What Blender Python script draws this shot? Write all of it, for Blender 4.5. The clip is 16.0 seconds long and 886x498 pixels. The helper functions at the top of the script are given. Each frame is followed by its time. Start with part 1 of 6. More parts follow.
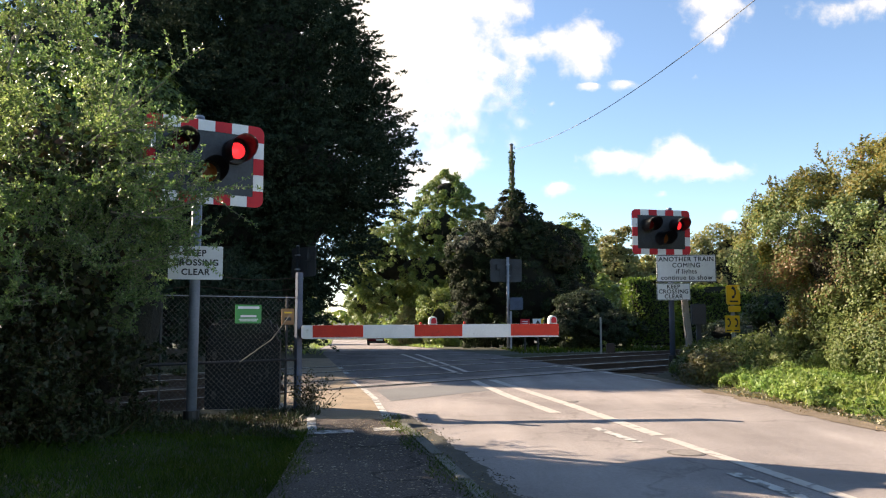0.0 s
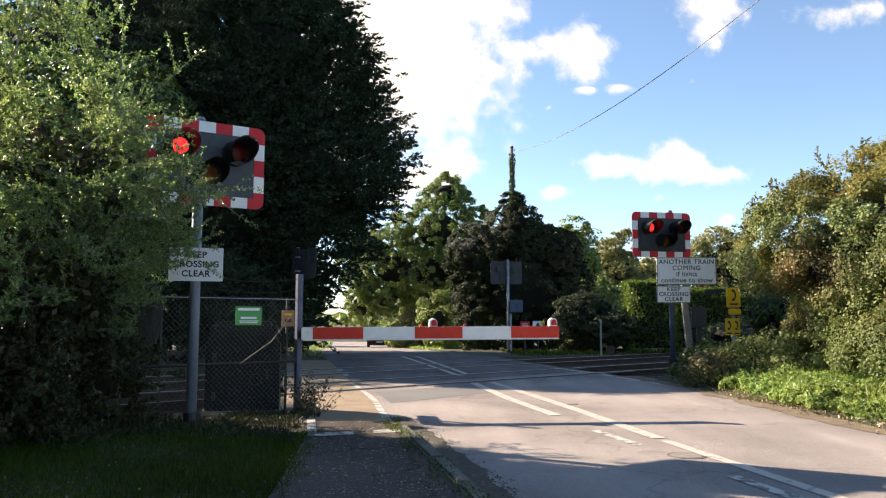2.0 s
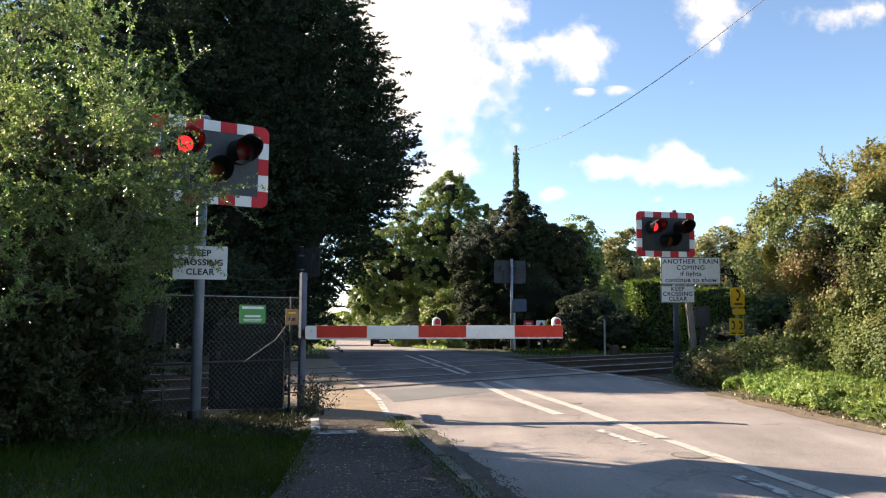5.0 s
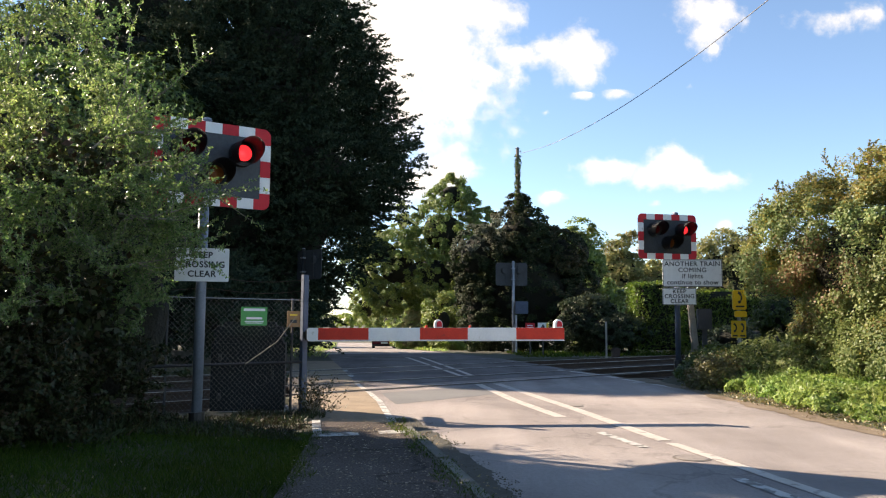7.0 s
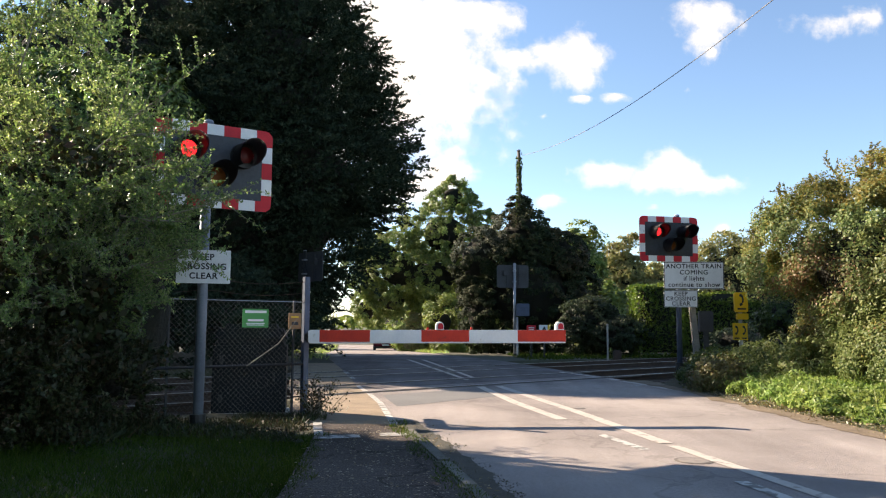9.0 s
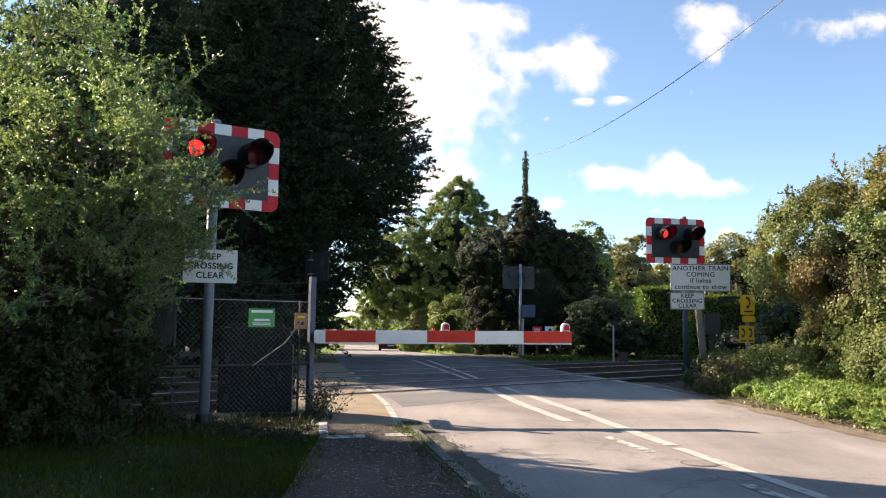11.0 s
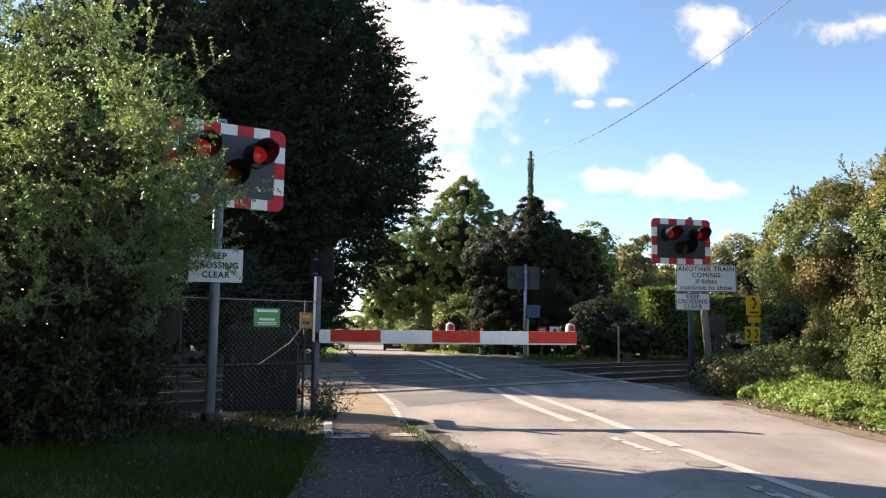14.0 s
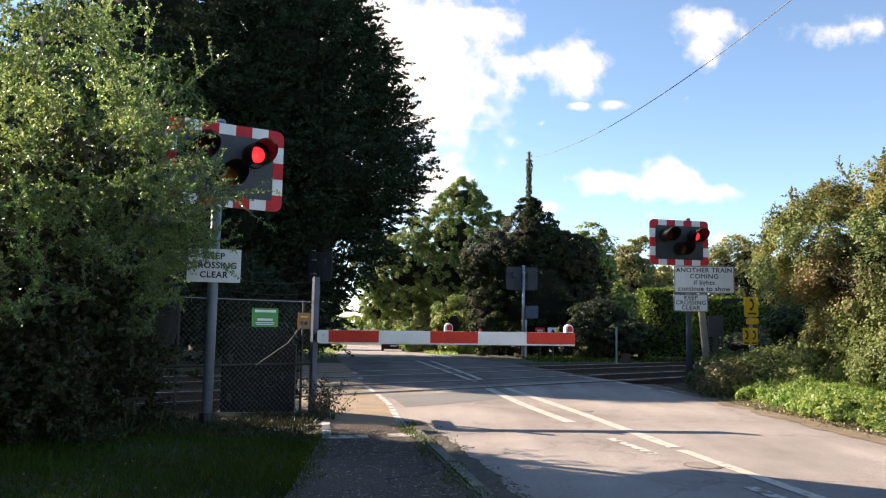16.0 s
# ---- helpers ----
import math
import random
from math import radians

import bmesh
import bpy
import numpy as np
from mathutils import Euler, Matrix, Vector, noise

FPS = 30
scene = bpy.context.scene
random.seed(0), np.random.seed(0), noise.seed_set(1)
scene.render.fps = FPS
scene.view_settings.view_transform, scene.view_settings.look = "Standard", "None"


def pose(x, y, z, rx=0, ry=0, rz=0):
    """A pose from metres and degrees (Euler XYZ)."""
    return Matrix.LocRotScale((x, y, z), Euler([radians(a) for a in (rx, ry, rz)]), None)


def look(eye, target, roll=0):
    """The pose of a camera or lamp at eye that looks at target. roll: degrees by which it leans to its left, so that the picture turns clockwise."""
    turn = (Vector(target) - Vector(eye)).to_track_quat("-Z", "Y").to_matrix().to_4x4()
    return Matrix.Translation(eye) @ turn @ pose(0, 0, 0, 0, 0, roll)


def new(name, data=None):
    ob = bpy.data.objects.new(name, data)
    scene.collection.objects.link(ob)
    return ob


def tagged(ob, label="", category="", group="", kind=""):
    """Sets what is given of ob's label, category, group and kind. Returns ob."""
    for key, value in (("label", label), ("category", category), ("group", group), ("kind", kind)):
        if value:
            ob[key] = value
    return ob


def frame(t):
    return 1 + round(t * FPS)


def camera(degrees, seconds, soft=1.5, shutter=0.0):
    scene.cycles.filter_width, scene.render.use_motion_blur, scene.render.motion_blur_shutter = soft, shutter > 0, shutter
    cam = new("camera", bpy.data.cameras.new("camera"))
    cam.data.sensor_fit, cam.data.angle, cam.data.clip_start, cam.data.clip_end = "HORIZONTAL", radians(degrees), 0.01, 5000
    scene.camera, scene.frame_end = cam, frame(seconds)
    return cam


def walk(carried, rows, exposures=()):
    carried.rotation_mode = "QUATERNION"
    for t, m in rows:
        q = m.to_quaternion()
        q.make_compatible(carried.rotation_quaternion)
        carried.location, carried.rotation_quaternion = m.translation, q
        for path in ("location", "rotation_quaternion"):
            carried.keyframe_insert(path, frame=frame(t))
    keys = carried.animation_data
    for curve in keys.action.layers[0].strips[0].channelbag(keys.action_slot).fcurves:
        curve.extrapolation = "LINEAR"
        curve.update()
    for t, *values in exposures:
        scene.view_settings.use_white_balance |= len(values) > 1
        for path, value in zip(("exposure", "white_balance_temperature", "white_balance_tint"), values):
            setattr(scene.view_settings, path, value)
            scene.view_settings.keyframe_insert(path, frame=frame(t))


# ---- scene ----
cam = camera(60, 16.0, soft=1.15)
# seconds, turn left, tilt up, roll in degrees, shift right and up in metres
PATH = [
    (0.0, 0.000, 5.092, 0.000, 0.000, 0.000), (0.5, 0.000, 5.082, 0.053, -0.001, 0.000),
    (1.0, -0.006, 5.150, 0.035, -0.001, 0.000), (1.5, 0.002, 5.208, 0.055, -0.001, 0.000),
    (2.0, 0.008, 5.257, 0.120, -0.003, -0.001), (2.5, 0.028, 5.259, 0.185, -0.004, -0.001),
    (3.0, 0.040, 5.222, 0.185, -0.004, -0.001), (3.5, 0.082, 5.155, 0.224, -0.005, -0.002),
    (4.0, 0.150, 5.160, 0.262, -0.006, -0.002), (6.5, 0.390, 5.291, 0.323, -0.006, -0.002),
    (7.0, 0.402, 5.348, 0.350, -0.006, -0.002), (7.5, 0.408, 5.388, 0.450, -0.008, -0.002),
    (8.0, 0.410, 5.444, 0.460, -0.008, -0.002), (8.5, 0.440, 5.488, 0.430, -0.009, -0.002),
    (9.0, 0.492, 5.508, 0.400, -0.009, -0.002), (11.5, 1.024, 5.577, 0.785, -0.015, -0.003),
    (12.0, 1.080, 5.585, 0.775, -0.016, -0.003), (12.5, 1.126, 5.566, 0.785, -0.016, -0.003),
    (13.0, 1.190, 5.545, 0.820, -0.016, -0.002), (13.5, 1.236, 5.542, 0.840, -0.016, -0.002),
    (14.0, 1.302, 5.554, 0.920, -0.017, -0.002), (14.5, 1.366, 5.568, 1.040, -0.018, -0.002),
    (15.0, 1.340, 5.590, 1.120, -0.019, -0.002), (15.5, 1.266, 5.612, 1.110, -0.019, -0.002),
    (16.0, 1.171, 5.600, 1.050, -0.018, -0.002)]
walk(cam, [(t, pose(dx, 0, 1.15 + dz, 90 + tilt, 0, turn) @ pose(0, 0, 0, 0, 0, roll))
           for t, turn, tilt, roll, dx, dz in PATH], exposures=[(0.0, 1.41, 7580, 12), (16.0, 1.41, 7580, 12)])

# ---- light ----
SUN_LEFT, SUN_HIGH = 62.0, 28.0      # degrees left of the view along +y, and above the horizon
world = bpy.data.worlds.new("sky")
scene.world = world
world.use_nodes = True
wn = world.node_tree.nodes
sky = wn.new("ShaderNodeTexSky")
sky.sky_type, sky.sun_disc, sky.altitude = "NISHITA", False, 900
sky.sun_elevation, sky.sun_rotation = radians(SUN_HIGH), radians(-SUN_LEFT)
sky.air_density, sky.dust_density, sky.ozone_density = 1.0, 0.0, 4.0
wn["Background"].inputs["Strength"].default_value = 0.105
world.node_tree.links.new(sky.outputs["Color"], wn["Background"].inputs["Color"])
sun = new("sun", bpy.data.lights.new("sun", "SUN"))
sun.data.energy, sun.data.angle, sun.data.color = 5.5, radians(0.5), (1.0, 0.91, 0.82)
sun_way = Vector((-math.sin(radians(SUN_LEFT)) * math.cos(radians(SUN_HIGH)),
                  math.cos(radians(SUN_LEFT)) * math.cos(radians(SUN_HIGH)), math.sin(radians(SUN_HIGH))))
sun.matrix_world = look(sun_way * 60, (0, 0, 0))


# ---- materials ----
def shader(name):
    m = bpy.data.materials.new(name)
    m.use_nodes = True
    n = m.node_tree.nodes
    return m, n, m.node_tree.links, n["Principled BSDF"]


def surface(name, col, col2=None, rough=0.6, metal=0.0, scale=3.0, fine=60.0, bump=0.15, depth=0.004, piece=0.0, shine=0.5, spots=None, spot_scale=9.0, spot_at=0.6):
    """Two-scale mottled surface: col to col2 by a large and a fine noise, relief, and optional spots of wear."""
    m, n, l, p = shader(name)
    col2 = col2 or tuple(c * 0.7 for c in col)
    tc = n.new("ShaderNodeTexCoord")
    a, b = n.new("ShaderNodeTexNoise"), n.new("ShaderNodeTexNoise")
    a.inputs["Scale"].default_value, a.inputs["Detail"].default_value = scale, 6
    b.inputs["Scale"].default_value, b.inputs["Detail"].default_value = fine, 4
    for t in (a, b):
        l.new(tc.outputs["Object"], t.inputs["Vector"])
    mid = n.new("ShaderNodeMath")
    mid.operation = "MULTIPLY_ADD"
    mid.inputs[1].default_value = 0.45
    l.new(b.outputs["Fac"], mid.inputs[0])
    half = n.new("ShaderNodeMath")
    half.operation = "MULTIPLY"
    half.inputs[1].default_value = 0.55
    l.new(a.outputs["Fac"], half.inputs[0])
    l.new(half.outputs[0], mid.inputs[2])
    ramp = n.new("ShaderNodeMapRange")
    ramp.inputs["From Min"].default_value, ramp.inputs["From Max"].default_value = 0.36, 0.64
    l.new(mid.outputs[0], ramp.inputs["Value"])
    mix = n.new("ShaderNodeMix")
    mix.data_type = "RGBA"
    mix.inputs[6].default_value, mix.inputs[7].default_value = (*col, 1), (*col2, 1)
    l.new(ramp.outputs["Result"], mix.inputs[0])
    out = mix.outputs[2]
    if spots:
        s = n.new("ShaderNodeTexNoise")
        s.inputs["Scale"].default_value, s.inputs["Detail"].default_value = spot_scale, 8
        l.new(tc.outputs["Object"], s.inputs["Vector"])
        edge = n.new("ShaderNodeMapRange")
        edge.inputs["From Min"].default_value, edge.inputs["From Max"].default_value = spot_at, spot_at + 0.07
        l.new(s.outputs["Fac"], edge.inputs["Value"])
        over = n.new("ShaderNodeMix")
        over.data_type = "RGBA"
        over.inputs[7].default_value = (*spots, 1)
        l.new(edge.outputs["Result"], over.inputs[0])
        l.new(out, over.inputs[6])
        out = over.outputs[2]
    if piece:
        info, hsv = n.new("ShaderNodeObjectInfo"), n.new("ShaderNodeHueSaturation")
        v = n.new("ShaderNodeMapRange")
        v.inputs["To Min"].default_value, v.inputs["To Max"].default_value = 1 - piece, 1 + piece
        l.new(info.outputs["Random"], v.inputs["Value"])
        l.new(v.outputs["Result"], hsv.inputs["Value"])
        l.new(out, hsv.inputs["Color"])
        out = hsv.outputs["Color"]
    l.new(out, p.inputs["Base Color"])
    p.inputs["Roughness"].default_value, p.inputs["Metallic"].default_value, p.inputs["Specular IOR Level"].default_value = rough, metal, shine
    if bump:
        bp = n.new("ShaderNodeBump")
        bp.inputs["Strength"].default_value, bp.inputs["Distance"].default_value = bump, depth
        l.new(mid.outputs[0], bp.inputs["Height"])
        l.new(bp.outputs["Normal"], p.inputs["Normal"])
    return m


def leafy(name, cols, gloss=0.35, clear=0.35, rough=0.45):
    """Leaves: a colour for each leaf from cols, some light passing through."""
    m, n, l, p = shader(name)
    geo, ramp = n.new("ShaderNodeNewGeometry"), n.new("ShaderNodeValToRGB")
    while len(ramp.color_ramp.elements) < len(cols):
        ramp.color_ramp.elements.new(0.5)
    for i, c in enumerate(cols):
        ramp.color_ramp.elements[i].position = i / max(1, len(cols) - 1)
        ramp.color_ramp.elements[i].color = (*c, 1)
    l.new(geo.outputs["Random Per Island"], ramp.inputs["Fac"])
    tc, big = n.new("ShaderNodeTexCoord"), n.new("ShaderNodeTexNoise")
    big.inputs["Scale"].default_value = 0.9
    l.new(tc.outputs["Object"], big.inputs["Vector"])
    hsv, v = n.new("ShaderNodeHueSaturation"), n.new("ShaderNodeMapRange")
    v.inputs["From Min"].default_value, v.inputs["From Max"].default_value = 0.3, 0.7
    v.inputs["To Min"].default_value, v.inputs["To Max"].default_value = 0.7, 1.3
    l.new(big.outputs["Fac"], v.inputs["Value"])
    hue, patch = n.new("ShaderNodeMapRange"), n.new("ShaderNodeTexNoise")
    patch.inputs["Scale"].default_value = 0.55
    l.new(tc.outputs["Object"], patch.inputs["Vector"])
    hue.inputs["From Min"].default_value, hue.inputs["From Max"].default_value = 0.3, 0.7
    hue.inputs["To Min"].default_value, hue.inputs["To Max"].default_value = 0.475, 0.52
    l.new(patch.outputs["Fac"], hue.inputs["Value"])
    l.new(hue.outputs["Result"], hsv.inputs["Hue"])
    l.new(v.outputs["Result"], hsv.inputs["Value"])
    l.new(ramp.outputs["Color"], hsv.inputs["Color"])
    l.new(hsv.outputs["Color"], p.inputs["Base Color"])
    p.inputs["Roughness"].default_value, p.inputs["Specular IOR Level"].default_value = rough, gloss
    tr, mx = n.new("ShaderNodeBsdfTranslucent"), n.new("ShaderNodeMixShader")
    warm = n.new("ShaderNodeHueSaturation")
    warm.inputs["Hue"].default_value, warm.inputs["Saturation"].default_value, warm.inputs["Value"].default_value = 0.49, 1.05, 1.5
    l.new(hsv.outputs["Color"], warm.inputs["Color"])
    l.new(warm.outputs["Color"], tr.inputs["Color"])
    mx.inputs[0].default_value = clear
    l.new(p.outputs[0], mx.inputs[1])
    l.new(tr.outputs[0], mx.inputs[2])
    l.new(mx.outputs[0], n["Material Output"].inputs["Surface"])
    return m


def glow(name, col, strength):
    m, n, l, p = shader(name)
    p.inputs["Base Color"].default_value = (*[c * 0.3 for c in col], 1)
    p.inputs["Emission Color"].default_value, p.inputs["Emission Strength"].default_value = (*col, 1), strength
    p.inputs["Roughness"].default_value = 0.3
    return m


def cloudy(name):
    """Cloud: the mesh's own density, broken up by noise, decides how much sky shows through."""
    m, n, l, p = shader(name)
    at, tc, no = n.new("ShaderNodeAttribute"), n.new("ShaderNodeTexCoord"), n.new("ShaderNodeTexNoise")
    at.attribute_name = "thickness_share"
    no.inputs["Scale"].default_value, no.inputs["Detail"].default_value, no.inputs["Roughness"].default_value = 0.011, 10, 0.62
    l.new(tc.outputs["Object"], no.inputs["Vector"])
    add = n.new("ShaderNodeMath")
    add.operation = "MULTIPLY_ADD"
    add.inputs[1].default_value, add.inputs[2].default_value = 2.4, -1.2
    l.new(no.outputs["Fac"], add.inputs[0])
    tot = n.new("ShaderNodeMath")
    l.new(add.outputs[0], tot.inputs[0])
    l.new(at.outputs["Fac"], tot.inputs[1])
    rng = n.new("ShaderNodeMapRange")
    rng.interpolation_type = "SMOOTHSTEP"
    rng.inputs["From Min"].default_value, rng.inputs["From Max"].default_value = 0.0, 1.45
    l.new(tot.outputs[0], rng.inputs["Value"])
    # sunlight on the cloud is a plain glow of its own
    em, t, mx = n.new("ShaderNodeEmission"), n.new("ShaderNodeBsdfTransparent"), n.new("ShaderNodeMixShader")
    em.inputs["Color"].default_value, em.inputs["Strength"].default_value = (1, 0.985, 0.97, 1), 0.50
    l.new(rng.outputs["Result"], mx.inputs[0])
    l.new(t.outputs[0], mx.inputs[1])
    l.new(em.outputs[0], mx.inputs[2])
    l.new(mx.outputs[0], n["Material Output"].inputs["Surface"])
    return m


def asphalt(name, col, col2, crack, speck=0.35, fine=150):
    """Old road surface: patches, wear drawn out along the lane, stone speckle and a few cracks."""
    m, n, l, p = shader(name)
    tc = n.new("ShaderNodeTexCoord")
    along = n.new("ShaderNodeMapping")
    along.inputs["Rotation"].default_value = (0, 0, radians(-10))
    along.inputs["Scale"].default_value = (1.6, 0.14, 1)
    l.new(tc.outputs["Object"], along.inputs["Vector"])

    def noisy(scale, detail, vec):
        t = n.new("ShaderNodeTexNoise")
        t.inputs["Scale"].default_value, t.inputs["Detail"].default_value = scale, detail
        l.new(vec, t.inputs["Vector"])
        return t.outputs["Fac"]

    def ranged(v, a, b, lo, hi):
        r = n.new("ShaderNodeMapRange")
        for key, x in zip(("From Min", "From Max", "To Min", "To Max"), (a, b, lo, hi)):
            r.inputs[key].default_value = x
        l.new(v, r.inputs["Value"])
        return r.outputs["Result"]

    def times(a, b):
        t = n.new("ShaderNodeMath")
        t.operation = "MULTIPLY"
        l.new(a, t.inputs[0])
        l.new(b, t.inputs[1])
        return t.outputs[0]

    obj = tc.outputs["Object"]
    mix = n.new("ShaderNodeMix")
    mix.data_type = "RGBA"
    mix.inputs[6].default_value, mix.inputs[7].default_value = (*col, 1), (*col2, 1)
    l.new(ranged(noisy(0.55, 7, obj), 0.38, 0.66, 0, 1), mix.inputs[0])
    lane = ranged(noisy(0.9, 5, along.outputs["Vector"]), 0.3, 0.7, 0.78, 1.16)
    stone = ranged(noisy(fine, 3, obj), 0.28, 0.72, 1 - speck, 1 + speck)
    grit = ranged(noisy(34, 5, obj), 0.3, 0.7, 0.86, 1.12)
    bent, shift, vor = n.new("ShaderNodeVectorMath"), n.new("ShaderNodeTexNoise"), n.new("ShaderNodeTexVoronoi")
    shift.inputs["Scale"].default_value, shift.inputs["Detail"].default_value = 1.7, 6
    l.new(obj, shift.inputs["Vector"])
    l.new(obj, bent.inputs[0])
    l.new(shift.outputs["Color"], bent.inputs[1])
    vor.feature = "DISTANCE_TO_EDGE"
    vor.inputs["Scale"].default_value = 0.42
    l.new(bent.outputs[0], vor.inputs["Vector"])
    line = ranged(vor.outputs["Distance"], 0.002, 0.012, crack, 1.0)
    tone = times(times(lane, stone), times(grit, line))
    hsv = n.new("ShaderNodeHueSaturation")
    l.new(tone, hsv.inputs["Value"])
    l.new(mix.outputs[2], hsv.inputs["Color"])
    l.new(hsv.outputs["Color"], p.inputs["Base Color"])
    p.inputs["Roughness"].default_value, p.inputs["Specular IOR Level"].default_value = 0.9, 0.1
    bp = n.new("ShaderNodeBump")
    bp.inputs["Strength"].default_value, bp.inputs["Distance"].default_value = 0.6, 0.006
    l.new(times(stone, times(grit, line)), bp.inputs["Height"])
    l.new(bp.outputs["Normal"], p.inputs["Normal"])
    return m


ASPHALT = asphalt("worn asphalt", (0.37, 0.322, 0.292), (0.247, 0.215, 0.197), 0.80)
# road asphalt darkened to imitate deeper tree shade on the crossing
SHADED_ASPHALT = asphalt("asphalt darkened for tree shade", (0.185, 0.165, 0.155), (0.115, 0.102, 0.097), 0.7)
ASPHALT_DARK = surface("dark patched asphalt", (0.17, 0.165, 0.155), (0.12, 0.115, 0.11), rough=0.85, scale=1.2, fine=90, bump=0.5, depth=0.006)
PATH_TAR = asphalt("old footway tarmac", (0.12, 0.099, 0.085), (0.072, 0.06, 0.051), 0.5, 0.65, 70)
EARTH = surface("earth and grass ground", (0.04, 0.045, 0.018), (0.06, 0.05, 0.028), rough=0.95, scale=0.6, fine=25, bump=0.8, depth=0.03)
GRIT = surface("gritty road edge", (0.22, 0.165, 0.11), (0.10, 0.07, 0.042), rough=0.95, scale=2.5, fine=60, bump=0.8, depth=0.015)
PATH_GRIT = surface("gritty worn crossing path", (0.29, 0.215, 0.14), (0.19, 0.14, 0.09), rough=0.95, scale=2.5, fine=60, bump=0.6, depth=0.01, spots=(0.12, 0.095, 0.07), spot_scale=6, spot_at=0.62)
BALLAST = surface("brown rail ballast", (0.045, 0.033, 0.026), (0.022, 0.017, 0.014), rough=0.95, scale=9, fine=28, bump=1.0, depth=0.05)
KERB = surface("weathered concrete kerb", (0.17, 0.16, 0.135), (0.08, 0.078, 0.06), rough=0.9, scale=3, fine=70, bump=0.4, piece=0.12)
CONCRETE = surface("weathered concrete", (0.38, 0.36, 0.31), (0.25, 0.235, 0.20), rough=0.9, scale=4, fine=60, bump=0.4)
PAINT_LINE = surface("worn white road paint", (0.52, 0.465, 0.40), (0.41, 0.365, 0.315), rough=0.75, scale=3, fine=60, bump=0.3, spots=(0.26, 0.225, 0.20), spot_scale=9, spot_at=0.57)
PAINT_OLD = surface("badly worn white road paint", (0.52, 0.50, 0.46), (0.38, 0.36, 0.32), rough=0.8, scale=4, fine=60, bump=0.3, spots=(0.15, 0.14, 0.125), spot_scale=9, spot_at=0.50)
STEEL_RAIL = surface("rail steel", (0.42, 0.40, 0.37), (0.28, 0.25, 0.22), rough=0.42, metal=0.9, scale=2, fine=40, bump=0.1)
RUST = surface("rusty iron", (0.08, 0.05, 0.035), (0.045, 0.03, 0.022), rough=0.9, scale=6, fine=60, bump=0.4)
TIMBER = surface("old sleeper wood", (0.12, 0.085, 0.06), (0.06, 0.045, 0.035), rough=0.9, scale=4, fine=50, bump=0.6, piece=0.2)
GALV = surface("galvanised steel", (0.36, 0.38, 0.41), (0.24, 0.26, 0.29), rough=0.5, metal=0.45, scale=5, fine=60, bump=0.1)
WIRE = surface("dull old fence wire", (0.20, 0.19, 0.17), (0.11, 0.10, 0.085), rough=0.7, metal=0.3, scale=8, fine=60, bump=0)
POST_PAINT = surface("blue-grey post paint", (0.075, 0.10, 0.155), (0.05, 0.068, 0.105), rough=0.55, metal=0.2, scale=6, fine=50, bump=0.15, spots=(0.15, 0.10, 0.07), spot_scale=14, spot_at=0.68)
POST_LIGHT = surface("pale blue-grey post paint", (0.20, 0.235, 0.29), (0.14, 0.165, 0.21), rough=0.55, metal=0.2, scale=6, fine=50, bump=0.15, spots=(0.13, 0.10, 0.08), spot_scale=14, spot_at=0.66)
BOARD_GREY = surface("sooty grey backing board", (0.012, 0.015, 0.020), (0.032, 0.038, 0.047), rough=0.5, scale=3, fine=40, bump=0.05)
BOARD_BACK = surface("weathered board back", (0.05, 0.052, 0.056), (0.03, 0.031, 0.034), rough=0.7, scale=3, fine=40, bump=0.1)
RED = surface("red reflective sheet", (0.60, 0.035, 0.045), (0.50, 0.03, 0.04), rough=0.6, shine=0.2, scale=8, fine=70, bump=0.05)
RED_BOOM = surface("orange-red boom paint", (0.66, 0.055, 0.03), (0.54, 0.045, 0.028), rough=0.6, shine=0.2, scale=6, fine=50, bump=0.05, spots=(0.34, 0.05, 0.035), spot_scale=12, spot_at=0.68)
WHITE = surface("white reflective sheet", (0.78, 0.78, 0.77), (0.68, 0.68, 0.67), rough=0.45, scale=8, fine=70, bump=0.05, spots=(0.5, 0.48, 0.44), spot_scale=10, spot_at=0.68)
WHITE_BOOM = surface("white boom paint", (0.80, 0.80, 0.78), (0.70, 0.70, 0.68), rough=0.4, scale=5, fine=50, bump=0.05, spots=(0.5, 0.47, 0.40), spot_scale=11, spot_at=0.68)
BLACK = surface("black paint", (0.012, 0.012, 0.013), (0.02, 0.02, 0.02), rough=0.5, bump=0.05)
LETTER = surface("black lettering", (0.02, 0.02, 0.022), rough=0.5, bump=0)
CABINET = surface("dark grey machine cabinet", (0.018, 0.019, 0.020), (0.012, 0.013, 0.014), rough=0.8, shine=0.2, scale=3, fine=40, bump=0.1, spots=(0.04, 0.03, 0.02), spot_scale=8, spot_at=0.67)
GREEN_SIGN = surface("green enamel", (0.03, 0.30, 0.06), (0.035, 0.24, 0.05), rough=0.4, bump=0)
BROWN_SIGN = surface("brown faded plate", (0.30, 0.16, 0.06), (0.22, 0.12, 0.05), rough=0.6, bump=0.1)
YELLOW = surface("yellow plastic", (0.80, 0.50, 0.01), (0.72, 0.43, 0.01), rough=0.4, scale=5, bump=0.05)
BARK = surface("bark", (0.10, 0.075, 0.055), (0.05, 0.04, 0.03), rough=0.95, scale=6, fine=40, bump=0.9, depth=0.02)
TWIG = surface("grey twig bark", (0.26, 0.23, 0.18), (0.16, 0.14, 0.11), rough=0.9, scale=10, fine=60, bump=0.4)
POLE_WOOD = surface("weathered pole wood", (0.13, 0.11, 0.085), (0.08, 0.065, 0.05), rough=0.9, scale=4, fine=50, bump=0.5)
